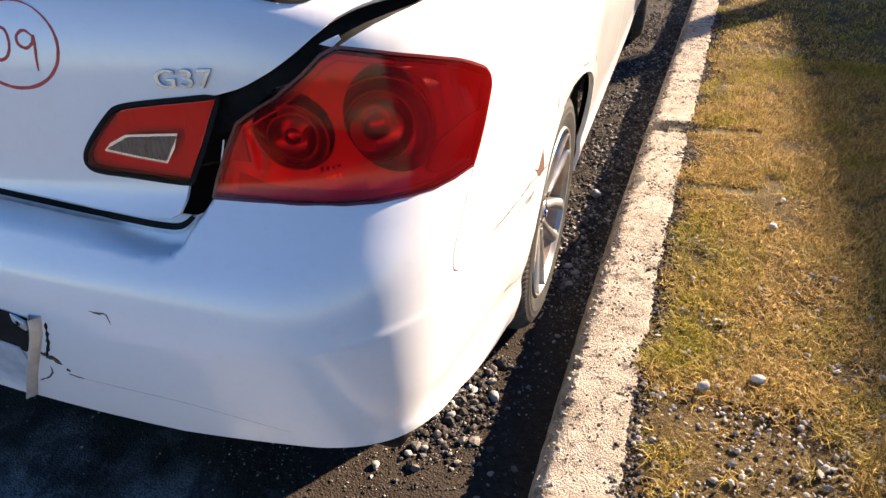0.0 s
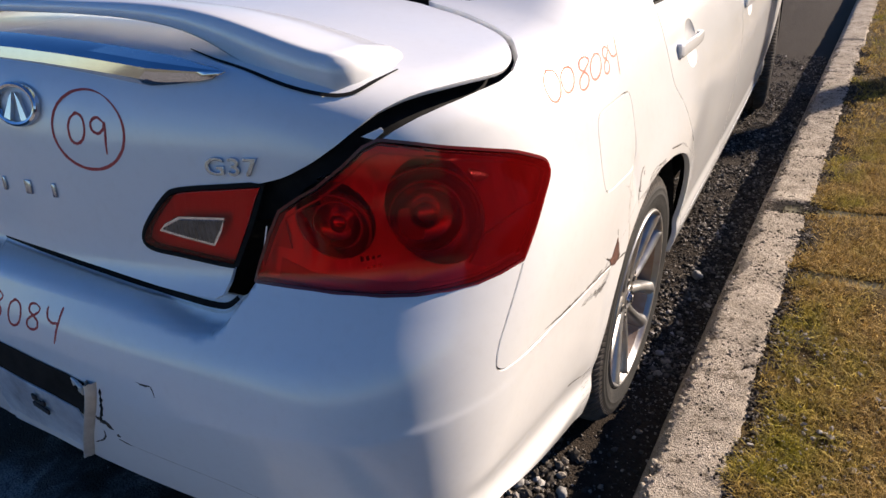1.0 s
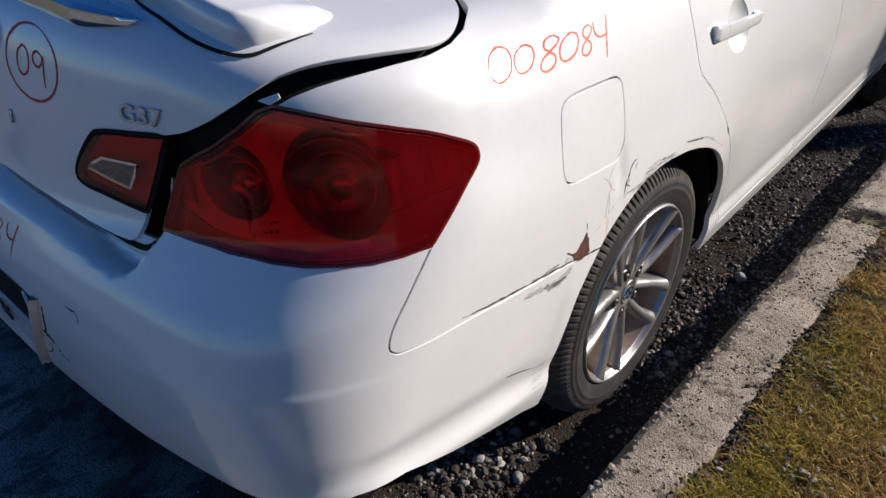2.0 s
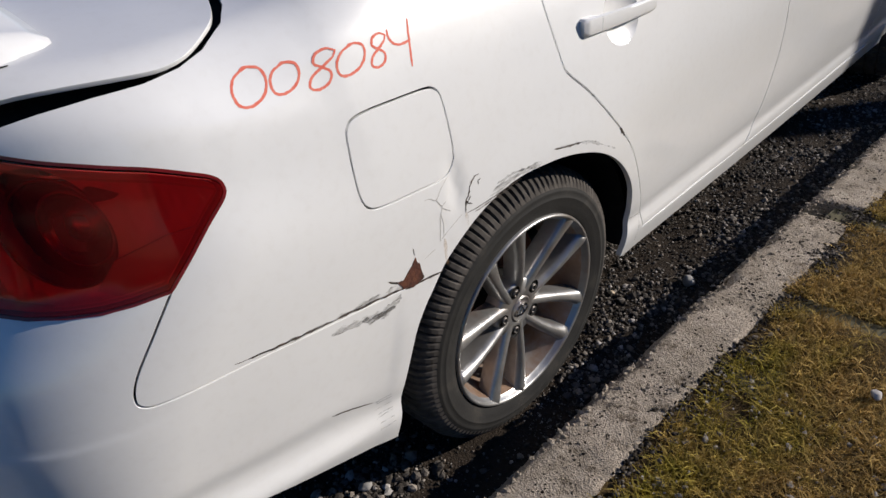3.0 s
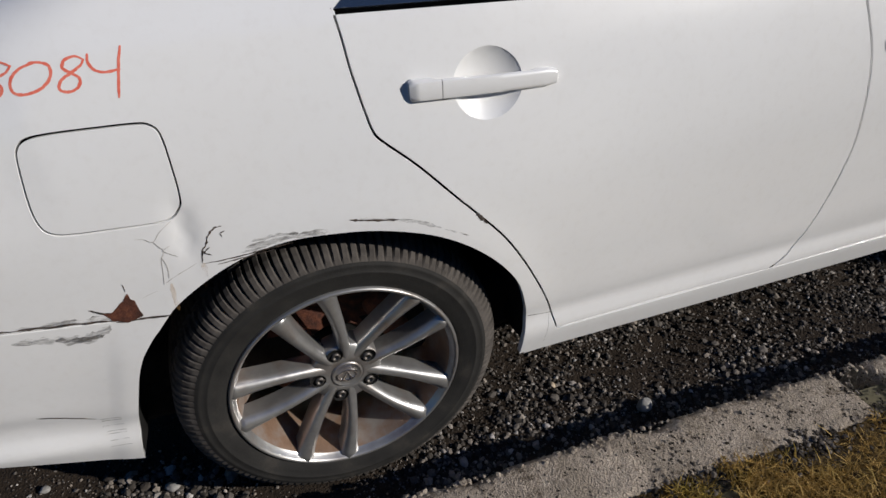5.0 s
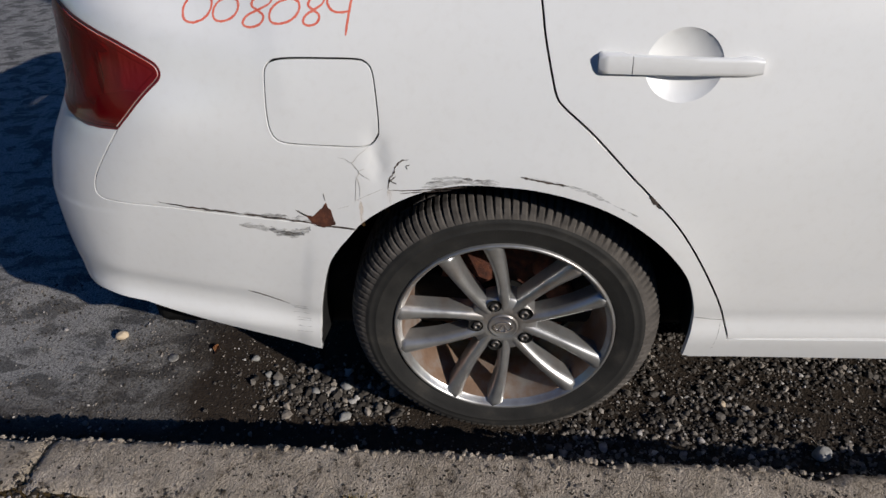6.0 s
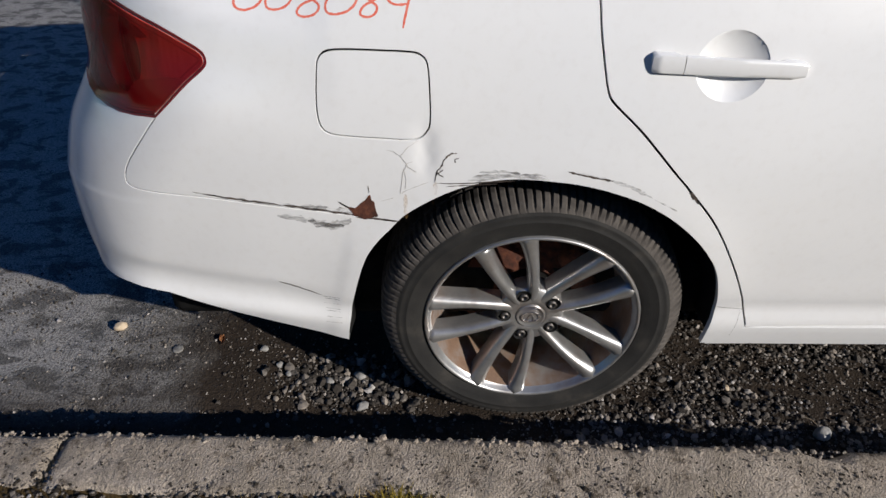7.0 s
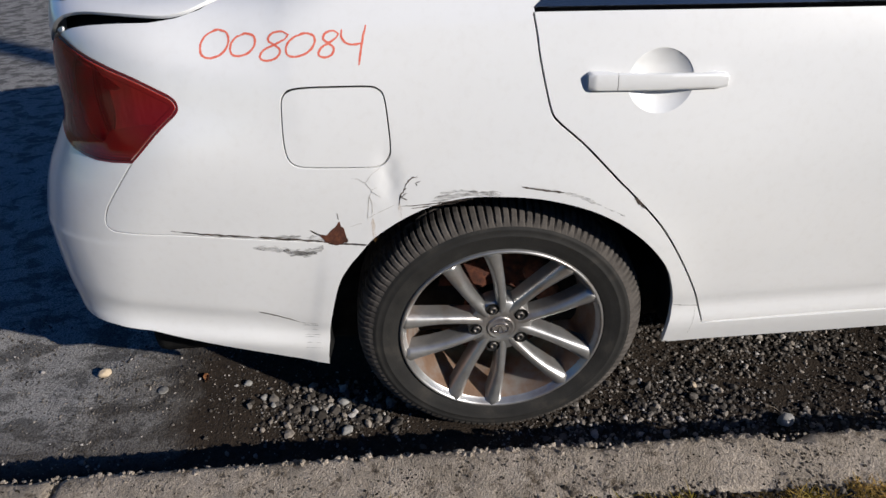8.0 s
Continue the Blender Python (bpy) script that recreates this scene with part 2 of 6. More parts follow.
both_ways = m.node("ShaderNodeMixShader")
both_ways.inputs[0].default_value = 0.42
m.t.links.new(m.b.outputs[0], both_ways.inputs[1]), m.t.links.new(glow.outputs[0], both_ways.inputs[2])
m.t.links.new(both_ways.outputs[0], m.t.nodes["Material Output"].inputs[0])
GRASS = m.m
m = Mat("ground_far", 0.95)
m.color(m.ramp(m.noise(1.5, 8), (0.3, (0.07, 0.065, 0.04)), (0.7, (0.15, 0.13, 0.07))))
FAR = m.m
m = Mat("bark", 0.9)
m.color(m.ramp(m.noise(20, 6, stretch=(1, 1, 0.2)), (0.3, (0.05, 0.04, 0.03)), (0.7, (0.16, 0.13, 0.1)))).bump(m.noise(30, 5, stretch=(1, 1, 0.2)), 0.8, 0.03)
BARK = m.m
m = Mat("house_siding", 0.8)
m.color(m.ramp(m.noise(3, 5), (0.3, (0.42, 0.39, 0.34)), (0.7, (0.5, 0.47, 0.42))))
SIDING = m.m
m = Mat("roof_shingle", 0.9)
m.color(m.ramp(m.noise(9, 5), (0.3, (0.06, 0.055, 0.05)), (0.7, (0.11, 0.1, 0.09))))
SHINGLE = m.m


# ---- building helpers ----
def mesh_object(name, verts, faces, material, parent=None, label="", smooth=True, normals=None):
    me = bpy.data.meshes.new(name)
    me.from_pydata([tuple(map(float, v)) for v in verts], [], [tuple(map(int, f)) for f in faces])
    me.materials.append(material)
    me.polygons.foreach_set("use_smooth", [smooth] * len(me.polygons))
    if normals is not None:
        me.normals_split_custom_set_from_vertices([tuple(map(float, n)) for n in normals])
    me.update()
    ob = new(name, me)
    if parent:
        ob.parent = parent
    return tagged(ob, label)


def part(name, bm, material, parent=None, label="", smooth=True):
    me = bpy.data.meshes.new(name)
    bmesh.ops.recalc_face_normals(bm, faces=bm.faces)
    bm.to_mesh(me)
    bm.free()
    me.materials.append(material)
    me.polygons.foreach_set("use_smooth", [smooth] * len(me.polygons))
    ob = new(name, me)
    if parent:
        ob.parent = parent
    return tagged(ob, label)


def empty(name, label, category, m=None, group="", kind=""):
    ob = new(name)
    if m:
        ob.matrix_world = m
    return tagged(ob, label, category, group, kind)


def box(bm, m, sx, sy, sz, bevel=0.0):
    out = bmesh.ops.create_cube(bm, size=1.0, matrix=m @ Matrix.Diagonal((sx, sy, sz, 1)))
    if bevel:
        edges = list({e for v in out["verts"] for e in v.link_edges})
        bmesh.ops.bevel(bm, geom=edges, offset=bevel, segments=2, affect="EDGES", profile=0.5)


def spline(pts, n=8, closed=False):
    """Catmull-Rom through the points."""
    p = np.asarray(pts, float)
    k = len(p)
    out = []
    for i in range(k if closed else k - 1):
        a, b, c, d = (p[(i + j) % k] if closed else p[min(max(i + j, 0), k - 1)] for j in (-1, 0, 1, 2))
        for t in np.arange(n) / n:
            out.append(0.5 * (2 * b + (c - a) * t + (2 * a - 5 * b + 4 * c - d) * t * t + (3 * b - a - 3 * c + d) * t**3))
    if not closed:
        out.append(p[-1])
    return np.array(out)


def resample(pts, step):
    """Points at even steps along a closed outline, its corners kept."""
    p = np.asarray(pts, float)
    out = []
    for a, b in zip(p, np.roll(p, -1, 0)):
        k = max(1, int(np.ceil(np.linalg.norm(b - a) / step)))
        out += [a + (b - a) * i / k for i in range(k)]
    return np.array(out)


def shrink(p, g):
    """A closed outline moved inwards by g."""
    p = np.asarray(p, float)
    area = np.sum(p[:, 0] * np.roll(p[:, 1], -1) - p[:, 1] * np.roll(p[:, 0], -1))
    d = np.roll(p, -1, 0) - np.roll(p, 1, 0)
    d /= np.linalg.norm(d, axis=1)[:, None] + 1e-12
    return p + g * np.sign(area) * np.stack([-d[:, 1], d[:, 0]], 1)


def inside(q, poly):
    x, y = q[:, 0], q[:, 1]
    hit = np.zeros(len(q), bool)
    for (ax, ay), (bx, by) in zip(poly, np.roll(poly, -1, 0)):
        hit ^= ((ay > y) != (by > y)) & (x < (bx - ax) * (y - ay) / (by - ay + 1e-15) + ax)
    return hit


def near_line(q, poly, far):
    keep = np.ones(len(q), bool)
    for a, b in zip(poly, np.roll(poly, -1, 0)):
        d = b - a
        t = np.clip(((q - a) @ d) / (d @ d + 1e-15), 0, 1)
        keep &= np.hypot(*(q - a - t[:, None] * d).T) > far
    return keep


def fill(outline, holes=(), step=0.02):
    """Triangles over a flat outline with holes, with even inner points."""
    loops = [resample(o, step) for o in (outline, *holes)]
    lo, hi = loops[0].min(0), loops[0].max(0)
    gx, gy = np.meshgrid(np.arange(lo[0] + step / 2, hi[0], step), np.arange(lo[1] + step / 2, hi[1], step))
    gx = gx + (np.arange(gx.shape[0]) % 2)[:, None] * step / 2
    q = np.stack([gx.ravel(), gy.ravel()], 1)
    q = q[inside(q, loops[0])]
    for h in loops[1:]:
        q = q[~inside(q, h)]
    for o in loops:
        q = q[near_line(q, o, step * 0.45)]
    verts, faces = [], []
    for o in loops:
        n = len(verts)
        verts += list(o)
        faces.append(list(range(n, n + len(o))))
    edges = [(f[i], f[(i + 1) % len(f)]) for f in faces for i in range(len(f))]
    from_q = [Vector(map(float, v)) for v in verts + list(q)]
    v2, _, f2, *_ = delaunay_2d_cdt(from_q, edges, [], 0, 1e-7)
    v2 = np.array([tuple(v) for v in v2])
    mid = np.array([v2[list(f)].mean(0) for f in f2])
    keep = inside(mid, loops[0])
    for h in loops[1:]:
        keep &= ~inside(mid, h)
    return v2, [f for f, k in zip(f2, keep) if k]


def panel(name, outline, material, parent=None, label="", holes=(), step=0.02, gap=0.0018, off=0.0, depth=0.014, form=None, norm=None, mirror=False, both=False, hole_gap=None):
    """A sheet of the body with a folded edge. outline and holes: closed outlines in the form's own two coordinates."""
    form, norm = form or surface, norm or normal
    outline = shrink(outline, gap) if gap else np.asarray(outline)
    holes = [shrink(h, -(gap if hole_gap is None else hole_gap)) for h in holes]
    v2, f2 = fill(outline, holes, step)
    p = form(v2)
    n = norm(p)
    p = p + off * n
    verts, norms, faces = list(p), list(n), [tuple(f) for f in f2]
    if np.mean([np.dot(np.cross(p[f[1]] - p[f[0]], p[f[2]] - p[f[0]]), n[f[0]]) for f in faces]) < 0:
        faces = [f[::-1] for f in faces]
    if depth:
        count = {}
        for f in faces:
            for a, b in zip(f, f[1:] + f[:1]):
                count[(a, b)] = count.get((a, b), 0) + 1
        rim = [(a, b) for a, b in count if (b, a) not in count]
        low, side = {}, {}
        for a, b in rim:
            e = p[b] - p[a]
            o = np.cross(e, n[a])
            o = o / (np.linalg.norm(o) + 1e-12)
            for k in (a, b):
                side[k] = side.get(k, 0) + o
        for k, o in side.items():
            o = o / (np.linalg.norm(o) + 1e-12)
            low[k] = len(verts)
            verts += [p[k] + 0.0004 * o - 0.0008 * n[k], p[k] + 0.0004 * o - depth * n[k]]
            norms += [o + 0.3 * n[k], o]
        for a, b in rim:
            faces += [(b, a, low[a], low[b]), (low[b], low[a], low[a] + 1, low[b] + 1)]
    verts, norms = np.array(verts), np.array(norms)
    norms /= np.linalg.norm(norms, axis=1)[:, None]
    flip = np.array([-1.0, 1, 1])
    if mirror:
        verts, norms, faces = verts * flip, norms * flip, [f[::-1] for f in faces]
    if both:
        k = len(verts)
        faces = faces + [tuple(i + k for i in f[::-1]) for f in faces]
        verts, norms = np.concatenate([verts, verts * flip]), np.concatenate([norms, norms * flip])
    return mesh_object(name, verts, faces, material, parent, label, True, norms)


def reach(f, a, b, n):
    """Where f turns positive between a and b."""
    lo, hi = np.full(n, float(a)), np.full(n, float(b))
    for _ in range(40):
        mid = (lo + hi) / 2
        out = f(mid) > 0
        hi, lo = np.where(out, mid, hi), np.where(out, lo, mid)
    return lo


def S(*yz):
    """Outline points on the flank, told by (y, z)."""
    q = np.array(yz, float)
    return to_sv(np.stack([reach(lambda x: body(x, q[:, 0], q[:, 1]), 0.2, 1.2, len(q)), q[:, 0], q[:, 1]], 1))


def R(*xz):
    """Outline points on the tail, told by (x, z)."""
    q = np.array(xz, float)
    return to_sv(np.stack([q[:, 0], reach(lambda y: body(q[:, 0], y, q[:, 1]), -0.3, -1.4, len(q)), q[:, 1]], 1))


def T(*xy):
    return to_sv([top_pt(*q) for q in xy])


def ribbon(name, sv, width, material, parent, label="", off=0.0012, form=None, norm=None, ends=0.25, rough=0.0, seed=0):
    """A thin stroke laid on the body along a line. rough: how ragged its edges are."""
    form, norm = form or surface, norm or normal
    rng = np.random.default_rng(seed)
    p = form(np.asarray(sv))
    n = norm(p)
    d = np.gradient(p, axis=0)
    o = np.cross(d, n)
    o /= np.linalg.norm(o, axis=1)[:, None] + 1e-12
    k = len(p)
    t = np.linspace(0, 1, k)
    w = width * (ends + (1 - ends) * np.clip(np.minimum(t, 1 - t) * 6, 0, 1))
    wa, wb = (w * (1 + rough * rng.uniform(-1, 1, k)) / 2 for _ in range(2))
    a, c, b = p + o * wa[:, None] + n * off * 0.3, p + n * off, p - o * wb[:, None] + n * off * 0.3
    verts = np.concatenate([a, c, b])
    faces = []
    for i in range(k - 1):
        faces += [(i, i + 1, k + i + 1, k + i), (k + i, k + i + 1, 2 * k + i + 1, 2 * k + i)]
    return mesh_object(name, verts, faces, material, parent, label, True, np.concatenate([n, n, n]))


def lathe(bm, profile, segments, axis_x=0.0):
    """A closed ring round the x axis from (x, r) points."""
    rings = []
    for x, r in profile:
        rings.append([bm.verts.new((x, r * math.cos(a), r * math.sin(a))) for a in (2 * math.pi * i / segments for i in range(segments))])
    for a, b in zip(rings, rings[1:]):
        for i in range(segments):
            bm.faces.new((a[i], a[(i + 1) % segments], b[(i + 1) % segments], b[i]))
    return rings


# ---- the car body's outer form: a smooth closed surface, x to the car's right, y to its front ----
XB, YB, YF, ZB, AR = 0.35, -0.60, 3.10, 0.60, 0.50


def table(z, zs, vs):
    """Smooth interpolation through a short table."""
    zs, vs = np.asarray(zs, float), np.asarray(vs, float)
    m = np.gradient(vs, zs)
    z = np.clip(z, zs[0], zs[-1])
    i = np.clip(np.searchsorted(zs, z) - 1, 0, len(zs) - 2)
    h = zs[i + 1] - zs[i]
    t = (z - zs[i]) / h
    return ((2 * t**3 - 3 * t**2 + 1) * vs[i] + (t**3 - 2 * t**2 + t) * h * m[i] + (3 * t**2 - 2 * t**3) * vs[i + 1] + (t**3 - t**2) * h * m[i + 1])


def smax(a, b, k):
    h = np.maximum(k - np.abs(a - b), 0) / k
    return np.maximum(a, b) + h * h * k / 4


def half_width(y, z):
    z = z - 0.14 * np.clip(-0.42 - y, 0, 0.5)
    w = table(z, [0.22, 0.28, 0.345, 0.385, 0.42, 0.50, 0.65, 0.78, 0.90, 1.00, 1.06, 1.12, 1.42],
              [0.835, 0.853, 0.866, 0.862, 0.868, 0.877, 0.886, 0.887, 0.873, 0.851, 0.830, 0.797, 0.60])
    w = w - table(y, [-1.2, -0.8, -0.6, -0.4, 0.0, 2.2, 2.9, 3.3, 3.8], [0.075, 0.028, 0.012, 0.003, 0, 0, 0.012, 0.05, 0.14])
    k = np.clip((z - 0.80) / 0.12, 0, 1)
    w = w - 0.012 * k * k * (3 - 2 * k) * np.clip((-0.38 - y) / 0.22, 0, 1)
    k = np.clip((y + 0.401 + 0.239 * (0.556 - z)) / 0.032, 0, 1)
    w = w + 0.0018 * k * k * (3 - 2 * k) * np.clip((0.62 - z) / 0.06, 0, 1) * (y < -0.2)
    k = np.clip((z - 0.97) / 0.07, 0, 1)
    w = w - 0.014 * k * k * (3 - 2 * k) * np.exp(-(((y + 0.55) / 0.13) ** 2))
    w = w + 0.017 * np.exp(-(((y - 0.24) / 0.28) ** 2) - ((z - 0.71) / 0.22) ** 2)
    skirt = np.clip((-0.40 - y) / 0.16, 0, 1) * np.clip((y + 0.98) / 0.13, 0, 1)
    w = w + skirt * (0.005 * np.exp(-(((z - 0.352) / 0.030) ** 2)) - 0.003 * np.exp(-(((z - 0.415) / 0.022) ** 2)))
    for ya in (0.0, 2.85):
        r = np.hypot(y - ya, z - 0.345)
        w = w + 0.008 * np.exp(-(((r - 0.37) / 0.075) ** 2)) * (z > 0.2) * np.clip((z - 0.28) / 0.22, 0.25, 1)
    w = w - 0.005 * np.exp(-(((y + 0.222) / 0.017) ** 2) - ((z - 0.775) / 0.045) ** 2)
    return w


def rear_line(x, z):
    y0 = table(z, [0.22, 0.30, 0.36, 0.42, 0.48, 0.56, 0.66, 0.74, 0.80, 0.86, 0.95, 1.05, 1.15],
               [-0.985, -1.03, -1.06, -1.075, -1.086, -1.094, -1.094, -1.078, -1.050, -1.022, -1.008, -0.993, -0.965])
    return y0 + (0.16 + 0.10 * np.clip((z - 0.65) / 0.2, 0, 1)) * x * x


def front_line(x, z):
    return table(z, [0.2, 0.35, 0.55, 0.7, 0.85], [3.58, 3.66, 3.68, 3.64, 3.50]) - 0.35 * x * x


def top_line(x, y):
    h = table(y, [-1.1, -0.95, -0.6, -0.44, -0.2, 0.1, 0.4, 0.8, 1.2, 1.6, 1.95, 2.2, 2.8, 3.4, 3.75],
              [1.15, 1.16, 1.165, 1.172, 1.25, 1.335, 1.40, 1.44, 1.445, 1.385, 1.22, 1.06, 0.96, 0.84, 0.70])
    return h - np.where(y < 0.2, 0.12 - 0.06 * np.clip((y + 0.4) / 0.6, 0, 1), 0.06) * x * x


def body(x, y, z):
    x = np.abs(x)
    f = smax(x - half_width(y, z), rear_line(x, z) - y, 0.25 - 0.10 * np.clip((0.66 - z) / 0.22, 0, 1))
    f = smax(f, y - front_line(x, z), 0.45)
    f = smax(f, z - top_line(x, y), 0.06)
    return f


def base(s):
    """Point and outward direction, in plan, on the inner line that the surface is told from."""
    s = np.asarray(s, float)
    r = np.clip((YB - s) / AR, 0, np.pi / 2)
    q = np.clip((s - YF) / AR, 0, np.pi / 2)
    bx = np.clip(XB - np.maximum(YB - AR * np.pi / 2 - s, 0) - np.maximum(s - YF - AR * np.pi / 2, 0), -2, XB)
    return bx, np.clip(s, YB, YF), np.cos(r) * np.cos(q), np.sin(q) - np.sin(r)


def surface(sv, off=0.0):
    """Points of the surface at (s, v): s runs round the car in plan, v up the side and over the shoulder."""
    sv = np.asarray(sv, float).reshape(-1, 2)
    bx, by, nx, ny = base(sv[:, 0])
    a = np.clip((sv[:, 1] - ZB) / AR, 0, None)
    bz, c, u = np.minimum(sv[:, 1], ZB), np.cos(a), np.sin(a)
    d = np.stack([nx * c, ny * c, u], 1)
    b = np.stack([bx, by, bz], 1)
    lo, hi = np.zeros(len(sv)), np.full(len(sv), 1.6)
    for _ in range(40):
        mid = (lo + hi) / 2
        out = body(*(b + mid[:, None] * d).T) > off
        hi, lo = np.where(out, mid, hi), np.where(out, lo, mid)
    return b + lo[:, None] * d


def to_sv(p):
    x, y, z = np.asarray(p, float).reshape(-1, 3).T
    side, rear = np.maximum(x - XB, 0), np.maximum(YB - y, 0)
    ahead = np.maximum(y - YF, 0)
    r, q = np.arctan2(rear, side), np.arctan2(ahead, side)
    s = np.clip(y, YB, YF) - AR * r + AR * q - np.where(rear > 0, np.maximum(XB - x, 0), 0) + np.where(ahead > 0, np.maximum(XB - x, 0), 0)
    d = np.where((y >= YB) & (y <= YF), x - XB, np.hypot(side, rear + ahead))
    return np.stack([s, np.where(z <= ZB, z, ZB + AR * np.arctan2(z - ZB, d))], 1)


def normal(p):
    p, e = np.asarray(p, float), 1e-3
    g = np.stack([body(*(p + e * k).T) - body(*(p - e * k).T) for k in np.eye(3)], 1)
    return g / np.linalg.norm(g, axis=1)[:, None]


def side_pt(y, z):
    """The point of the car's right flank at (y, z)."""
    lo, hi = 0.2, 1.2
    for _ in range(40):
        mid = (lo + hi) / 2
        lo, hi = (lo, mid) if body(mid, y, z) > 0 else (mid, hi)
    return (lo, y, z)


def rear_pt(x, z):
    lo, hi = -0.3, -1.4
    for _ in range(40):
        mid = (lo + hi) / 2
        lo, hi = (lo, mid) if body(x, mid, z) > 0 else (mid, hi)
    return (x, lo, z)


def top_pt(x, y):
    lo, hi = 0.5, 1.6
    for _ in range(40):
        mid = (lo + hi) / 2
        lo, hi = (lo, mid) if body(x, y, mid) > 0 else (mid, hi)
    return (x, y, lo)

# ---- ground, road, kerb, lawn ----
def kerb_x(y):
    """The kerb's foot on the road side."""
    return 0.970 + 0.015 * y + 0.0075 * np.log1p(np.exp(np.clip(y / 0.25, -40, 250)))


def ground_sheet():
    ys = [-700, -60, -8, -3, 0, 5, 12, 60, 700]
    verts, faces = [], []
    for y in ys:
        k = kerb_x(min(max(y, -60), 60))
        for x, z in ((-700, -0.012), (-60, -0.012), (-6, -0.012), (k + 0.05, -0.012), (k + 0.10, 0.115), (60, 0.115), (700, 0.115)):
            verts.append((x, y, z))
    for i in range(len(ys) - 1):
        for j in range(6):
            a = i * 7 + j
            faces.append((a, a + 1, a + 8, a + 7))
    ob = mesh_object("ground", verts, faces, FAR, None, "", False)
    return tagged(ob, "flat open ground beneath the street and lawn", "ground", kind="structure")


def road_sheet():
    """The road's surface near the car: worn asphalt with humps and hollows."""
    xs = np.concatenate([np.linspace(-9, -1.3, 30), np.linspace(-1.28, 1.03, 116)])
    ys = np.concatenate([np.linspace(-9, -2.2, 24), np.linspace(-2.18, 4.2, 300), np.linspace(4.3, 14, 30)])
    verts = []
    for y in ys:
        for x in xs:
            h = 0.010 * noise.noise((x * 1.7, y * 1.7, 0.3)) + 0.004 * noise.noise((x * 9, y * 9, 2.0)) + 0.0022 * noise.noise((x * 31, y * 31, 5.0))
            fade = 1.0 if -1.2 < x else 0.3
            verts.append((x + (kerb_x(y) - 0.962) * max(0.0, (x + 0.5) / 1.5), y, h * fade))
    w = len(xs)
    faces = [(j * w + i, j * w + i + 1, (j + 1) * w + i + 1, (j + 1) * w + i) for j in range(len(ys) - 1) for i in range(w - 1)]
    return tagged(mesh_object("road", verts, faces, ASPHALT), "worn dark asphalt road with grit, damp stains and dirt", "road", kind="structure")


def kerb_piece(y0, y1, seed):
    """One length of cast kerb with a worn, chipped upper edge."""
    prof = spline([(0.0, -0.05), (0.004, 0.03), (0.012, 0.07), (0.022, 0.10), (0.040, 0.121), (0.065, 0.128), (0.12, 0.130), (0.165, 0.130), (0.185, 0.126), (0.192, 0.10), (0.192, 0.0)], 3)
    n = int((y1 - y0) / 0.012)
    verts = []
    for j in range(n + 1):
        y = y0 + (y1 - y0) * j / n
        end = min(j, n - j) * (y1 - y0) / n
        for x, z in prof:
            q = (x * 3 + seed, y * 3, z * 3)
            rough = 0.0038 * noise.noise((x * 22, y * 22, z * 22 + seed)) + 0.0022 * noise.noise((x * 80, y * 80, z * 80 + seed))
            chip = max(0.0, noise.noise((y * 7.0, seed, 1.0)) - 0.15) * 0.028 * math.exp(-(((x - 0.03) / 0.03) ** 2)) * (z > 0.06)
            chip += max(0.0, noise.noise((y * 24.0, seed, 4.0)) - 0.2) * 0.014 * math.exp(-(((x - 0.03) / 0.025) ** 2)) * (z > 0.06)
            round_end = 0.010 * math.exp(-end / 0.008)
            back = (0.012 * noise.noise((y * 6, seed, 9.0)) + 0.008 * noise.noise((y * 26, seed, 3.0))) * (x > 0.15)
            verts.append((kerb_x(y) + x + chip + rough * 0.8 + back, y, z - chip * 0.55 + rough * (z > 0.02) - round_end))
    w = len(prof)
    faces = [(j * w + i, (j + 1) * w + i, (j + 1) * w + i + 1, j * w + i + 1) for j in range(n) for i in range(w - 1)]
    faces += [tuple(range(w)), tuple(n * w + i for i in reversed(range(w)))]
    ob = mesh_object("kerb", verts, faces, CONCRETE)
    return tagged(ob, "weathered sand-coloured concrete kerb with a chipped edge", "kerb", "kerb lengths", "structure")


def lawn_sheet():
    xs = np.concatenate([np.linspace(0, 1.6, 80), np.linspace(1.7, 9, 30)])
    ys = np.concatenate([np.linspace(-6, -2, 10), np.linspace(-1.9, 4.5, 240), np.linspace(4.6, 14, 30)])
    verts = []
    for y in ys:
        for x in xs:
            bare = 0.012 * noise.noise((x * 4, y * 4, 7)) + 0.006 * noise.noise((x * 17, y * 17, 3))
            dip = 0.0
            for yg, xg in ((1.19, 0.30), (0.67, 0.28)):
                dip -= 0.035 * math.exp(-(((y - yg - 0.05 * x) / 0.022) ** 2)) * (1 if x < xg else 0)
            verts.append((kerb_x(y) + 0.175 + x, y, 0.122 + bare * min(1, x * 12 + 0.3) + dip))
    w = len(xs)
    faces = [(j * w + i, j * w + i + 1, (j + 1) * w + i + 1, (j + 1) * w + i) for j in range(len(ys) - 1) for i in range(w - 1)]
    return tagged(mesh_object("lawn", verts, faces, TURF), "dry thin lawn soil with moss and straw", "lawn", kind="structure")


ground_sheet(), road_sheet(), lawn_sheet()
for y0, y1, seed in ((-9.0, -4.07, 3.1), (-4.06, -1.048, 1.7), (-1.036, 1.135, 5.2), (1.225, 4.2, 8.4), (4.21, 7.2, 2.2), (7.21, 12.0, 6.6)):
    kerb_piece(y0, y1, seed)


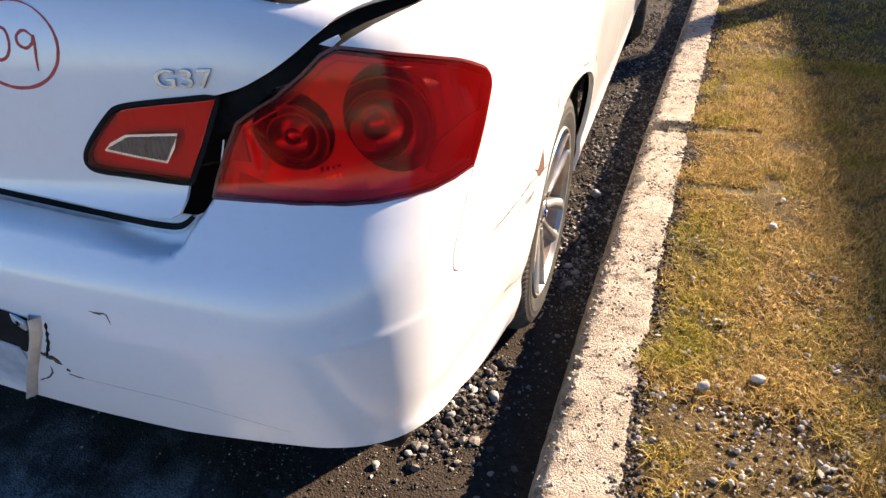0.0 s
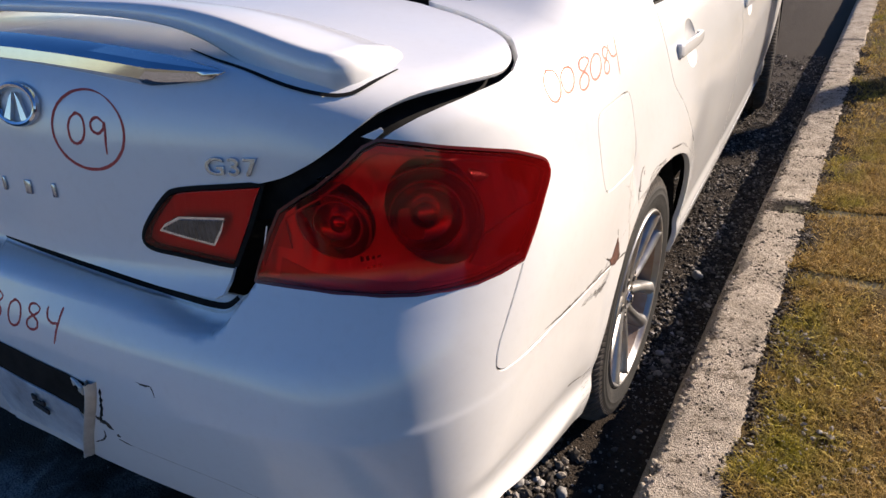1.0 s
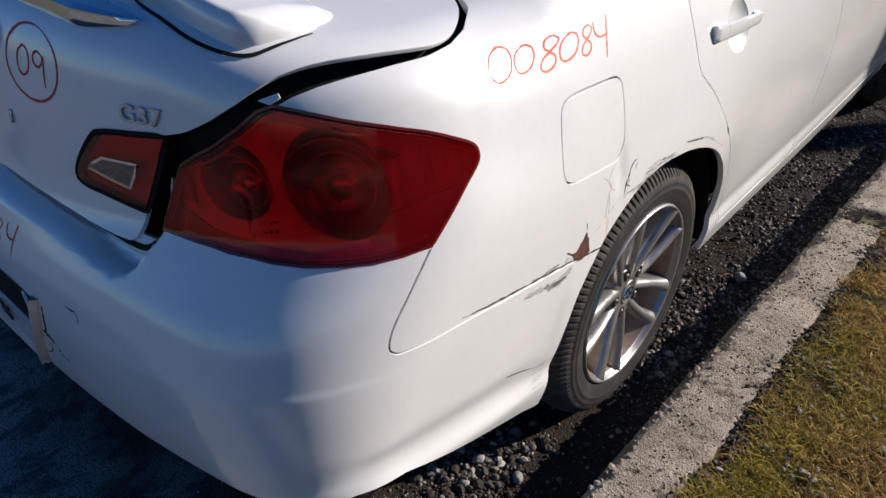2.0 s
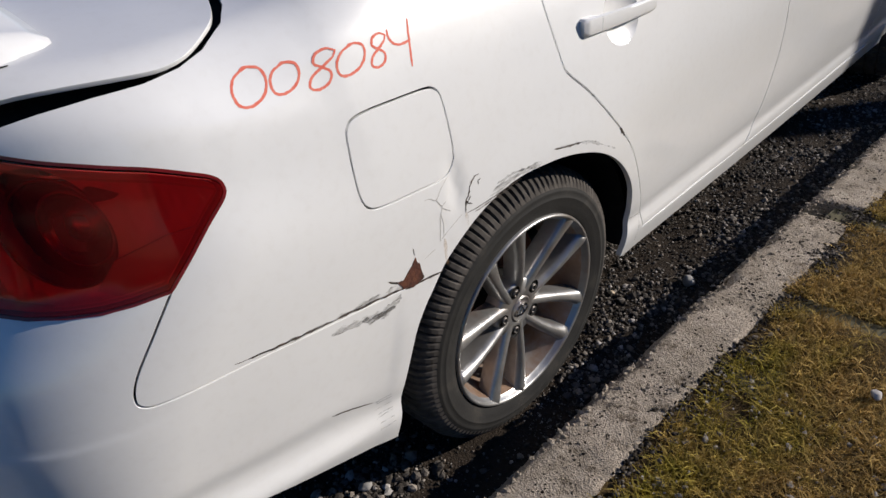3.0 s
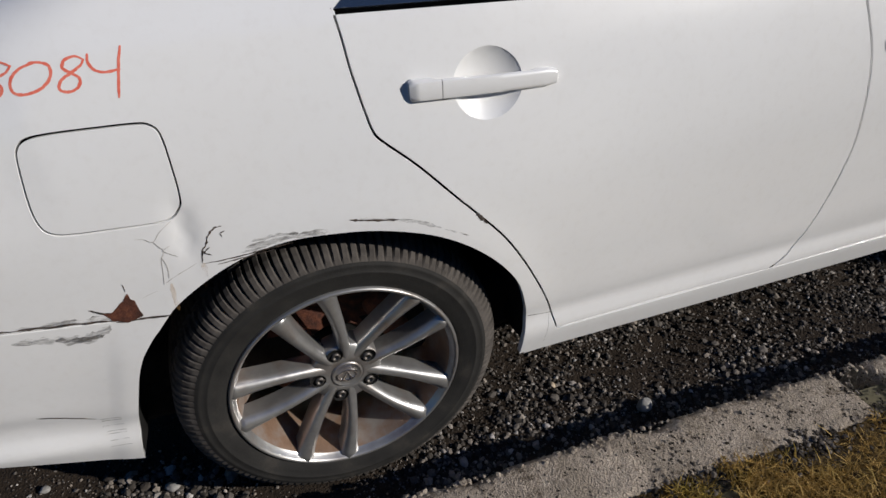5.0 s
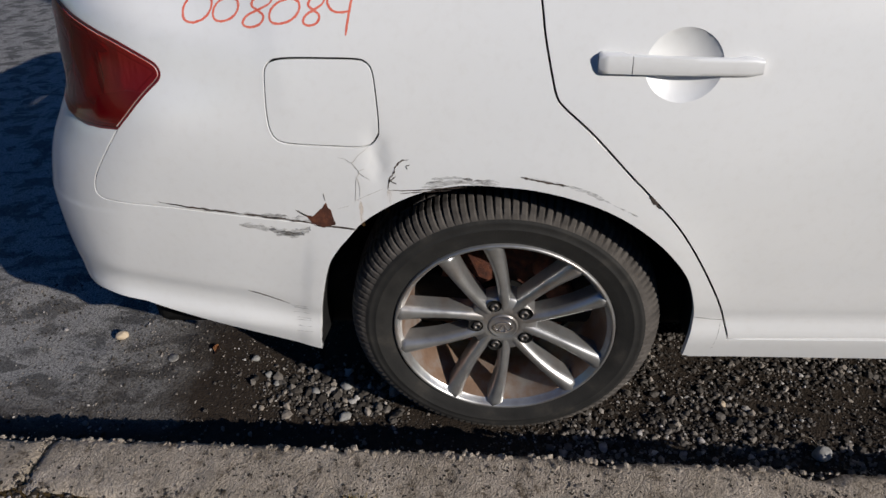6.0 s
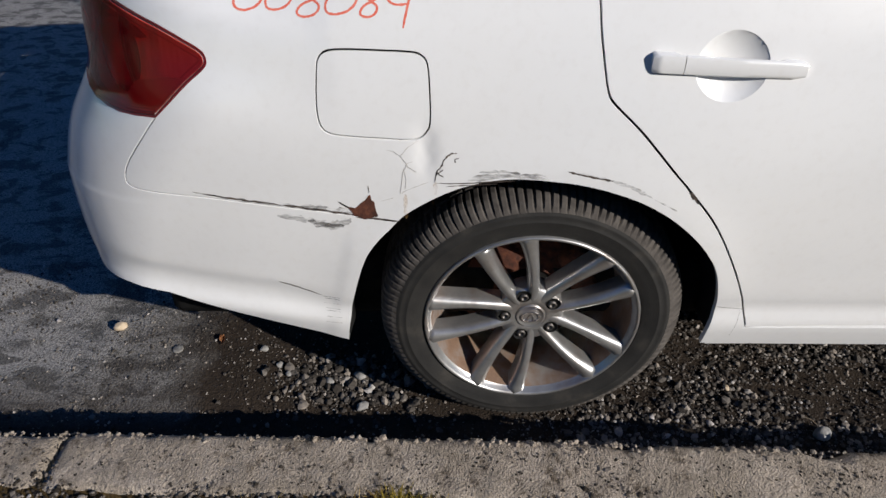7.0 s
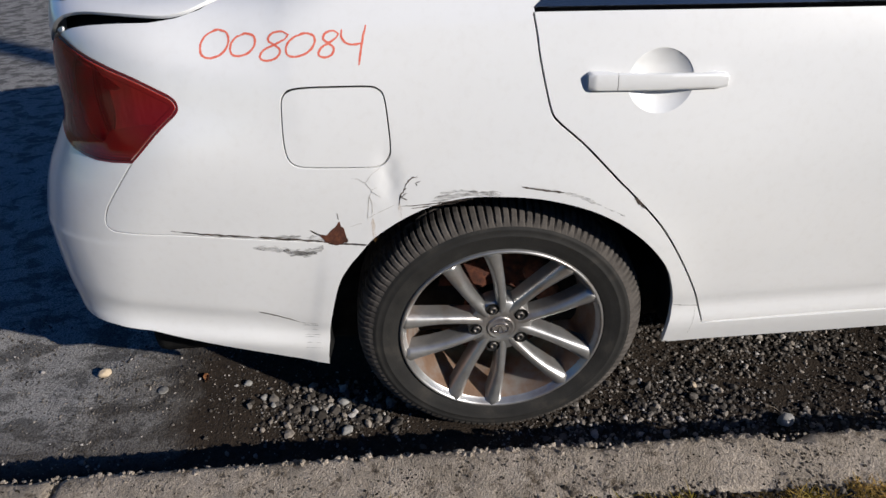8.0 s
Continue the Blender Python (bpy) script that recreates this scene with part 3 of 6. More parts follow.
# ---- unseen house and pole, added to cast the shade over lawn and car ----
def house():
    # Unseen block, its eave set so that its shadow ends on the lawn.
    h = empty("house", "plain unseen two-storey house added to shade the lawn", "house", pose(0, 0, 0))
    bm = bmesh.new()
    box(bm, pose(13.7, 10, 2.85), 7.0, 27.0, 5.7)
    part("wall", bm, SIDING, h, smooth=False)
    bm = bmesh.new()
    sec = [(9.7, 5.59), (13.7, 7.4), (17.7, 5.59), (17.7, 5.74), (13.7, 7.6), (9.7, 5.74)]
    ends = [[bm.verts.new((x, y, z)) for x, z in sec] for y in (-4.0, 24.0)]
    for i in range(6):
        bm.faces.new((ends[0][i], ends[0][(i + 1) % 6], ends[1][(i + 1) % 6], ends[1][i]))
    bm.faces.new(ends[0]), bm.faces.new(ends[1][::-1])
    part("roof", bm, SHINGLE, h, smooth=False)


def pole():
    # Unseen shaft added towards the sun, its kind assumed from the shade band alone.
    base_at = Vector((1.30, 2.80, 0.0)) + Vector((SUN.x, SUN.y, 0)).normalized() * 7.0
    t = empty("utility_pole", "unseen wooden pole added to cast the shade band", "pole", pose(base_at.x, base_at.y, 0.11))
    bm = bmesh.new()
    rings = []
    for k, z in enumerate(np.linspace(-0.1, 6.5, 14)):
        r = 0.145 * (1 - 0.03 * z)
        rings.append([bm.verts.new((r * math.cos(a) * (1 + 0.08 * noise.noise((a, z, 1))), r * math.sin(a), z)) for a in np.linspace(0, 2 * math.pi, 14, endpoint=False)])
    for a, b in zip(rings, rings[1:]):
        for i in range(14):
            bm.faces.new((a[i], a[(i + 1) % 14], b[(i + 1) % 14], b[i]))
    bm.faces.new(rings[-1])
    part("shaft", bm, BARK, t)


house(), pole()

# ---- the car ----
car = empty("car", "white sedan with a rusted, scratched rear flank parked at a kerb", "car", pose(0, 0, 0))

# shared lines of the body, on the flank as (y, z)
ARCH = [(-0.408, 0.28), (-0.396, 0.351), (-0.387, 0.401), (-0.351, 0.525), (-0.314, 0.586), (-0.271, 0.635), (-0.218, 0.673), (-0.161, 0.702), (-0.102, 0.719), (-0.05, 0.724), (0.007, 0.721),
        (0.065, 0.714), (0.124, 0.699), (0.183, 0.676), (0.239, 0.642), (0.291, 0.597), (0.329, 0.553), (0.358, 0.508), (0.377, 0.456), (0.391, 0.391), (0.389, 0.326), (0.388, 0.272)]
SEAM = [(-0.277, 0.628), (-0.367, 0.637), (-0.508, 0.653), (-0.64, 0.668), (-0.765, 0.677), (-0.797, 0.683), (-0.805, 0.699), (-0.791, 0.732), (-0.75, 0.784), (-0.712, 0.829)]
DOOR_GAP = [(0.062, 1.066), (0.068, 1.028), (0.073, 0.984), (0.079, 0.95), (0.085, 0.92), (0.094, 0.884), (0.108, 0.864), (0.162, 0.814), (0.232, 0.737), (0.257, 0.71), (0.325, 0.63), (0.384, 0.534), (0.439, 0.424), (0.471, 0.333)]
MID_GAP = [(1.05, 0.330), (1.108, 0.372), (1.138, 0.440), (1.160, 0.545), (1.172, 0.650), (1.160, 0.760), (1.143, 0.860), (1.112, 0.95), (1.085, 1.022)]


def L(*pts):
    """Outline points anywhere on the body, told in full; each is laid onto the surface along its own way out."""
    return to_sv(np.array(pts))


arch_sv = S(*[tuple(q) for q in spline(ARCH, 5)])
seam_sv = S(*[tuple(q) for q in spline(SEAM, 5)])
gap_sv = S(*[tuple(q) for q in spline(DOOR_GAP, 5)])
mid_sv = S(*[tuple(q) for q in spline(MID_GAP, 5)])
lamp_edge = spline([(0.849, -0.712, 0.829), (0.853, -0.681, 0.858), (0.856, -0.640, 0.897), (0.858, -0.608, 0.925), (0.857, -0.602, 0.940), (0.854, -0.610, 0.955), (0.845, -0.640, 0.971),
                    (0.830, -0.680, 0.989), (0.811, -0.722, 1.004), (0.776, -0.773, 1.020), (0.742, -0.809, 1.033), (0.705, -0.840, 1.044)], 4)
lamp_side, lamp_top = L(*lamp_edge[:26]), L(*lamp_edge[26:])
lamp_low = L((0.538, -0.941, 0.847), (0.588, -0.928, 0.843), (0.651, -0.909, 0.837), (0.708, -0.882, 0.830), (0.747, -0.856, 0.826), (0.784, -0.821, 0.824), (0.810, -0.788, 0.823), (0.830, -0.754, 0.825))
lamp_in = L((0.689, -0.854, 1.036), (0.667, -0.873, 1.013), (0.634, -0.895, 0.986), (0.612, -0.905, 0.973), (0.583, -0.917, 0.953), (0.564, -0.925, 0.916), (0.545, -0.933, 0.872))
lamp_line = np.concatenate([lamp_low, lamp_side, lamp_top, lamp_in])

# inner shell: set back, its black colour puts the darkness into every gap
def shell():
    ss = np.concatenate([np.linspace(YB - AR * math.pi / 2 - XB, YB, 44), np.linspace(YB + 0.02, YF, 150), np.linspace(YF + 0.02, YF + AR * math.pi / 2 + XB, 40)])
    vs = np.linspace(0.24, ZB + AR * 1.56, 40)
    sv = np.array([(a, b) for b in vs for a in ss])
    p = surface(sv, -0.03)
    w = len(ss)
    faces = []
    hole = inside(sv, shrink(lamp_line, 0.012))
    for j in range(len(vs) - 1):
        for i in range(w - 1):
            c = p[j * w + i]
            if min(math.hypot(c[1], c[2] - 0.338), math.hypot(c[1] - 2.85, c[2] - 0.338)) < 0.44 or (p[j * w + i][2] > 1.03 and -0.3 < c[1] < 2.1):
                continue
            if c[1] < -0.42 and c[2] < 0.46:
                continue
            if abs(c[0]) < 0.57 and c[1] < -0.85 and 0.76 < c[2] < 0.90:
                continue
            if hole[j * w + i] or hole[(j + 1) * w + i] or hole[j * w + i + 1] or hole[(j + 1) * w + i + 1]:
                continue
            faces.append((j * w + i, j * w + i + 1, (j + 1) * w + i + 1, (j + 1) * w + i))
    k = len(p)
    q = np.concatenate([p, p * [-1, 1, 1]])
    mesh_object("inner_shell", q, faces + [tuple(a + k for a in f[::-1]) for f in faces], BLACK, car, "inner shell coloured black to keep the panel gaps dark")


shell()


def wheel_house(y, sign):
    bm = bmesh.new()
    ring = lambda x, r: [bm.verts.new((sign * x, y + r * math.cos(a), 0.338 + r * math.sin(a))) for a in np.linspace(-0.10, math.pi + 0.10, 40)]
    rows = [ring(0.855, 0.405), ring(0.80, 0.40), ring(0.55, 0.40), ring(0.54, 0.05)]
    for a, b in zip(rows, rows[1:]):
        for i in range(39):
            bm.faces.new((a[i], a[i + 1], b[i + 1], b[i]))
    part("wheel_liner", bm, BLACK, car)


for y in (0.0, 2.85):
    for sign in (1, -1):
        wheel_house(y, sign)

belt = lambda y: 1.061 - 0.042 * (y - 0.06)
pillar_rear = [(-0.30, 1.175), (-0.05, 1.262), (0.25, 1.345), (0.50, 1.385)]
pillar_front = [(0.62, 1.372), (0.40, 1.315), (0.18, 1.20), (0.09, 1.11), (0.062, 1.070)]
trunk_side = L((0.721, -0.820, 1.056), (0.739, -0.791, 1.065), (0.757, -0.757, 1.072), (0.778, -0.694, 1.077), (0.790, -0.635, 1.079), (0.788, -0.585, 1.083), (0.775, -0.543, 1.090), (0.738, -0.492, 1.102), (0.690, -0.458, 1.113), (0.625, -0.432, 1.125), (0.54, -0.414, 1.138))

fuel = [(-0.4085, 0.918), (-0.403, 0.941), (-0.388, 0.9525), (-0.355, 0.955), (-0.30, 0.9535), (-0.2465, 0.951), (-0.228, 0.946), (-0.217, 0.930), (-0.2137, 0.88), (-0.2137, 0.837), (-0.219, 0.815), (-0.2417, 0.799), (-0.3153, 0.8017), (-0.372, 0.8055), (-0.398, 0.812), (-0.410, 0.828), (-0.413, 0.86)]
fuel_sv = S(*[tuple(q) for q in spline(fuel, 4, True)])

quarter = np.concatenate([seam_sv, lamp_side[1:], lamp_top, trunk_side, T((0.55, -0.388), (0.61, -0.386), (0.652, -0.365)), S(*[tuple(q) for q in spline(pillar_rear, 4)]), S(*[tuple(q) for q in spline(pillar_front, 4)])[:-1], gap_sv, S((0.455, 0.30), (0.42, 0.272)), arch_sv[::-1]])
keep = [0]
for i in range(1, len(quarter)):
    if np.linalg.norm(quarter[i] - quarter[keep[-1]]) > 0.003:
        keep.append(i)
quarter = quarter[keep]
cut = np.argmin(np.linalg.norm(quarter[len(quarter) // 2:] - seam_sv[0], axis=1)) + len(quarter) // 2
quarter = quarter[: cut]
quarter_panel = panel("quarter_panel", quarter, PAINT, car, "white rear quarter panel with rust, scratches and a dent", holes=[fuel_sv], step=0.016)
panel("quarter_panel", quarter, PAINT, car, step=0.03, mirror=True)
fuel_door = panel("fuel_door", fuel_sv, PAINT, car, step=0.02)

panel("corner_tab", L((0.686, -0.849, 1.048), (0.705, -0.829, 1.056), (0.708, -0.829, 1.051), (0.7, -0.84, 1.043)), PAINT, car, "white painted corner flange", step=0.012, gap=0, off=-0.003, depth=0.004)

bumper_low = L((0.846, -0.47, 0.302), (0.846, -0.51, 0.315), (0.842, -0.632, 0.356)) 
bumper = np.concatenate([seam_sv, lamp_low[::-1], R((0.528, 0.838), (0.510, 0.831), (0.485, 0.833), (0.396, 0.840), (0.288, 0.853), (0.167, 0.866), (0.0, 0.878)),
                         R((0.0, 0.500), (0.10, 0.500), (0.19, 0.484), (0.325, 0.466), (0.452, 0.448), (0.70, 0.437)), L((0.763, -0.925, 0.428), (0.80, -0.865, 0.424), (0.828, -0.785, 0.410)), bumper_low[::-1], arch_sv[:21]])
keep = [0]
for i in range(1, len(bumper)):
    if np.linalg.norm(bumper[i] - bumper[keep[-1]]) > 0.003:
        keep.append(i)
bumper = bumper[keep]


def smooth(t):
    t = np.clip(t, 0, 1)
    return t * t * (3 - 2 * t)


def bumper_form(q):
    """The bumper's outer skin, with the scooped shelf under the trunk lid."""
    p = surface(q)
    x, z = np.abs(p[:, 0]), p[:, 2]
    floor = 0.806 - 0.165 * x * x
    end = table(z, [0.74, 0.772, 0.778, 0.792, 0.810, 0.850, 0.90], [0.455, 0.472, 0.487, 0.506, 0.517, 0.543, 0.57])
    d = 0.036 * smooth((z - floor) / (0.055 - 0.03 * smooth((x - 0.3) / 0.15))) * smooth((end - x) / 0.012) * (p[:, 1] < -0.8)
    q = np.asarray(q, float).reshape(-1, 2)
    bx, by, nx, ny = base(q[:, 0])
    a = np.clip((q[:, 1] - ZB) / AR, 0, None)
    return p - d[:, None] * np.stack([nx * np.cos(a), ny * np.cos(a), np.sin(a)], 1)


def bumper_norm(p):
    """Outward directions of the bumper's skin, by small steps over it."""
    q = to_sv(p * [1, 1, 1])
    e = 0.002
    a, b = bumper_form(q + [e, 0]) - bumper_form(q - [e, 0]), bumper_form(q + [0, e]) - bumper_form(q - [0, e])
    n = np.cross(a, b)
    n /= np.linalg.norm(n, axis=1)[:, None] + 1e-12
    flat = normal(p)
    n *= np.sign((n * flat).sum(1))[:, None]
    return np.where((np.abs(p[:, 0]) < 0.56)[:, None] & (p[:, 2] > 0.74)[:, None], n, flat)


bumper_cover = panel("bumper_cover", bumper, PAINT, car, "white rear bumper with cracks and scrapes", step=0.0095, both=True, form=bumper_form, norm=bumper_norm)

door = np.concatenate([gap_sv, S((0.75, 0.337)), mid_sv, S(*[(y, belt(y)) for y in (1.08, 0.75, 0.4, 0.06)])])


def ring_sv(y, z, r, n=40):
    return S(*[(y + r * math.cos(a), z + r * 0.93 * math.sin(a)) for a in np.linspace(0, 2 * math.pi, n, endpoint=False)])


def handle_cup(parent, y, z, r):
    """A round dished recess behind a door handle."""
    def dish(q):
        p = surface(q)
        d = np.hypot(p[:, 1] - y, (p[:, 2] - z) / 0.93) / r
        p[:, 0] -= 0.019 * np.clip(1 - d * d, 0, 1) ** 0.85
        return p

    def dish_norm(p):
        q = to_sv(p)
        e = 0.001
        a, b = dish(q + [e, 0]) - dish(q - [e, 0]), dish(q + [0, e]) - dish(q - [0, e])
        n = np.cross(a, b)
        n /= np.linalg.norm(n, axis=1)[:, None] + 1e-12
        return n * np.where(n[:, 0] < 0, -1, 1)[:, None]
    panel("handle_cup", ring_sv(y, z, r), PAINT, parent, step=0.007, gap=0, depth=0, form=dish, norm=dish_norm)


def door_handle(parent, y0, y1, z0, z1, lock=False):
    """A body-coloured pull handle standing off the door, with a separate end cap."""
    def loft(ya, yb, name, material, label=""):
        bm = bmesh.new()
        rows = []
        for t in np.linspace(ya, yb, 14):
            k = (t - y0) / (y1 - y0)
            z = z0 + (z1 - z0) * k
            x = side_pt(t, z)[0]
            end = min(1.0, math.sqrt(max(0.0, min(k, 1 - k)) * 30 + 0.62))
            out = 0.006 + 0.008 * min(1.0, k * 12 + 0.45) * (1 - 0.6 * k**3)
            h = 0.0170 - 0.002 * k
            sec = [(-0.3, -1.0), (0.60, -1.0), (0.90, -0.88), (1.0, -0.55), (1.0, 0.55), (0.90, 0.88), (0.60, 1.0), (-0.3, 1.0)]
            rows.append([bm.verts.new((x + (u * out if u > 0 else (0.006 if 0.16 < k < 0.85 else -0.004)), t, z + w * h * end)) for u, w in sec])
        for a, b in zip(rows, rows[1:]):
            for i in range(8):
                bm.faces.new((a[i], a[(i + 1) % 8], b[(i + 1) % 8], b[i]))
        bm.faces.new(rows[0]), bm.faces.new(rows[-1][::-1])
        ob = part(name, bm, material, parent, label)
        ob.data.set_sharp_from_angle(angle=radians(50))
        return ob

    cut = y0 + 0.205 * (y1 - y0)
    loft(y0, cut - 0.0007, "handle_cap", PAINT)
    loft(cut + 0.0007, y1, "door_handle", PAINT)


CUPS = ((0.298, 0.928, 0.063), (1.320, 0.868, 0.062))
rear_door = panel("rear_door", door, PAINT, car, step=0.016, gap=0.0028, holes=[ring_sv(*CUPS[0])], hole_gap=-0.0004)
handle_cup(rear_door, *CUPS[0])
door_handle(rear_door, 0.160, 0.421, 0.937, 0.923)
panel("rear_door", door, PAINT, car, step=0.04, mirror=True)
front_gap = [(2.10, 0.98), (2.16, 0.85), (2.20, 0.7), (2.21, 0.55), (2.20, 0.44), (2.17, 0.338)]
front = np.concatenate([mid_sv[::-1], S((1.6, 0.337)), S(*front_gap)[::-1], S(*[(y, belt(y)) for y in (1.95, 1.5, 1.10)])])
front_door = panel("front_door", front, PAINT, car, step=0.025, gap=0.0036, holes=[ring_sv(*CUPS[1])], hole_gap=-0.0004)
handle_cup(front_door, *CUPS[1])
door_handle(front_door, 1.187, 1.430, 0.877, 0.863)
panel("front_door", front, PAINT, car, step=0.04, mirror=True)
sill = S((0.40, 0.268), (0.47, 0.332), (1.2, 0.332), (2.2, 0.332), (2.42, 0.30), (2.44, 0.262), (1.4, 0.262))
panel("side_sill", sill, PAINT, car, step=0.03)
panel("side_sill", sill, PAINT, car, step=0.05, mirror=True)
front_arch = [(2.85 + 0.392 * math.cos(a), 0.335 + 0.385 * math.sin(a)) for a in np.linspace(math.pi + 0.1, -0.1, 24)]
fender = np.concatenate([S(*front_gap), S((2.30, 0.30)), S(*front_arch), S((3.27, 0.40), (3.25, 0.62), (3.1, 0.80), (2.6, 0.915), (2.2, 0.985))])
panel("fender", fender, PAINT, car, step=0.03)
panel("fender", fender, PAINT, car, step=0.04, mirror=True)
nose = np.concatenate([to_sv(np.array([side_pt(3.27, 0.30)])), np.array([(YF + 0.4, 0.26), (YF + AR * math.pi / 2 + XB, 0.26), (YF + AR * math.pi / 2 + XB, 0.80), (YF + 0.5, 0.78)]), S((3.12, 0.80), (3.25, 0.62), (3.27, 0.40))])
panel("front_bumper", nose, PAINT, car, step=0.05, both=True)


# top panels, told by (x, y)
def top_form(q):
    q = np.asarray(q, float).reshape(-1, 2)
    lo, hi = np.full(len(q), 0.4), np.full(len(q), 1.6)
    for _ in range(40):
        mid = (lo + hi) / 2
        out = body(q[:, 0], q[:, 1], mid) > 0
        hi, lo = np.where(out, mid, hi), np.where(out, lo, mid)
    return np.stack([q[:, 0], q[:, 1], lo], 1)


roof = [(0, 0.42), (0.5, 0.47), (0.58, 0.6), (0.60, 1.0), (0.58, 1.4), (0.5, 1.52), (0, 1.58)]
both_sides = lambda pts: [*pts, *[(-x, y) for x, y in pts[::-1] if x > 1e-6]]
panel("roof", both_sides(roof), PAINT, car, step=0.05, form=top_form)
panel("rear_window", both_sides([(0, -0.36), (0.60, -0.385), (0.645, -0.36), (0.62, -0.1), (0.56, 0.25), (0.50, 0.46), (0, 0.41)]), GLASS, car, "tinted rear window", step=0.05, form=top_form, off=-0.004)
panel("windscreen", both_sides([(0, 1.59), (0.5, 1.53), (0.62, 1.85), (0.68, 2.12), (0.5, 2.19), (0, 2.24)]), GLASS, car, "tinted windscreen", step=0.05, form=top_form, off=-0.004)
panel("hood", both_sides([(0, 2.26), (0.5, 2.21), (0.72, 2.16), (0.74, 2.6), (0.70, 3.0), (0.60, 3.28), (0.4, 3.42), (0, 3.48)]), PAINT, car, step=0.05, form=top_form)
win_rear = S(*[(y, belt(y) + 0.004) for y in (0.064, 0.4, 0.75, 1.05)], (1.03, 1.2), (1.0, 1.345), (0.62, 1.335), (0.42, 1.285), (0.22, 1.19), (0.11, 1.10))
win_front = S(*[(y, belt(y) + 0.004) for y in (1.13, 1.5, 1.9)], (1.85, 1.10), (1.62, 1.25), (1.42, 1.34), (1.07, 1.348), (1.10, 1.2))
for sign in (False, True):
    panel("side_window", win_rear, GLASS, car, "dark tinted side window", step=0.05, off=-0.006, mirror=sign)
    panel("side_window", win_front, GLASS, car, "dark tinted side window", step=0.05, off=-0.006, mirror=sign)
    frame_rear = S((0.62, 1.372), (0.40, 1.315), (0.18, 1.20), (0.08, 1.11), (0.056, 1.075), (0.064, belt(0.06) + 0.004), (0.11, 1.10), (0.22, 1.19), (0.42, 1.285), (0.62, 1.335), (1.0, 1.345), (1.42, 1.34), (1.62, 1.25), (1.85, 1.10), (1.94, 0.99), (2.08, 0.985), (1.98, 1.10), (1.72, 1.27), (1.48, 1.372))
    panel("window_frame", frame_rear, PAINT, car, step=0.04, mirror=sign, gap=0.0005)
    panel("centre_pillar", S((1.06, belt(1.06)), (1.12, belt(1.12)), (1.09, 1.2), (1.06, 1.348), (1.01, 1.346), (1.04, 1.2)), PLASTIC, car, step=0.04, mirror=sign)

# trunk lid: tail face and deck in one sheet, told by x and the angle round a line inside the boot
LY, LZ = -0.50, 0.70


def lid_form(q):
    q = np.asarray(q, float).reshape(-1, 2)
    a = q[:, 1] / 0.4
    d = np.stack([np.zeros(len(q)), -np.cos(a), np.sin(a)], 1)
    b = np.stack([q[:, 0], np.full(len(q), LY), np.full(len(q), LZ)], 1)
    lo, hi = np.zeros(len(q)), np.full(len(q), 1.0)
    for _ in range(40):
        mid = (lo + hi) / 2
        out = body(*(b + mid[:, None] * d).T) > 0
        hi, lo = np.where(out, mid, hi), np.where(out, lo, mid)
    p = b + lo[:, None] * d
    p[:, 2] += 0.002 * np.clip((-p[:, 1] - 0.42) / 0.45, 0, 1)
    return p


def to_lid(*pts):
    p = np.asarray(pts, float)
    return np.stack([p[:, 0], 0.4 * np.arctan2(p[:, 2] - LZ, LY - p[:, 1])], 1)


lid_edge = to_lid((0.564, -0.919, 0.989), (0.592, -0.910, 0.997), (0.615, -0.900, 1.008), (0.637, -0.888, 1.021), (0.663, -0.870, 1.041), (0.685, -0.849, 1.062), (0.699, -0.827, 1.074), (0.714, -0.800, 1.083), (0.749, -0.725, 1.090), (0.772, -0.653, 1.090), (0.779, -0.600, 1.091), (0.768, -0.553, 1.095), (0.732, -0.503, 1.103), (0.684, -0.470, 1.114), (0.62, -0.444, 1.126))
lid_edge = spline(lid_edge, 4)
lamp_cut = to_lid((0.511, -0.942, 0.868), (0.471, -0.952, 0.873), (0.425, -0.961, 0.879), (0.383, -0.970, 0.884), (0.367, -0.973, 0.893), (0.372, -0.971, 0.912), (0.395, -0.966, 0.942), (0.417, -0.959, 0.965), (0.431, -0.955, 0.973), (0.462, -0.947, 0.978), (0.510, -0.935, 0.983), (0.563, -0.919, 0.987))
lamp_cut = spline(lamp_cut, 3)
lid_low = to_lid((0.0, -1.013, 0.867), (0.167, -1.007, 0.854), (0.288, -0.997, 0.841), (0.396, -0.985, 0.827), (0.455, -0.975, 0.821), (0.485, -0.968, 0.820), (0.498, -0.962, 0.826), (0.505, -0.952, 0.843), (0.511, -0.942, 0.867))
lid = np.concatenate([lid_low[:-1], lamp_cut[:-1], lid_edge, to_lid((0.53, -0.425, 1.138), (0.25, -0.405, 1.155), (0, -0.40, 1.16))])
trunk_lid = new("trunk_lid")
trunk_lid.parent = car
panel("lid_skin", lid, PAINT, trunk_lid, "white trunk lid standing slightly ajar", step=0.018, form=lid_form, both=True, depth=0.008)


# wheels
def tyre_mesh(bm):
    prof = [(0.014, 0.232), (0.026, 0.2375), (0.029, 0.241), (0.031, 0.246), (0.0325, 0.252), (0.036, 0.262), (0.037, 0.276), (0.0378, 0.2775), (0.0368, 0.279), (0.036, 0.290), (0.0368, 0.2935), (0.0355, 0.2955), (0.034, 0.300)]
    lathe(bm, prof, 128)
    lathe(bm, [(-0.200, 0.3215), (-0.212, 0.30), (-0.212, 0.27), (-0.19, 0.232)], 96)


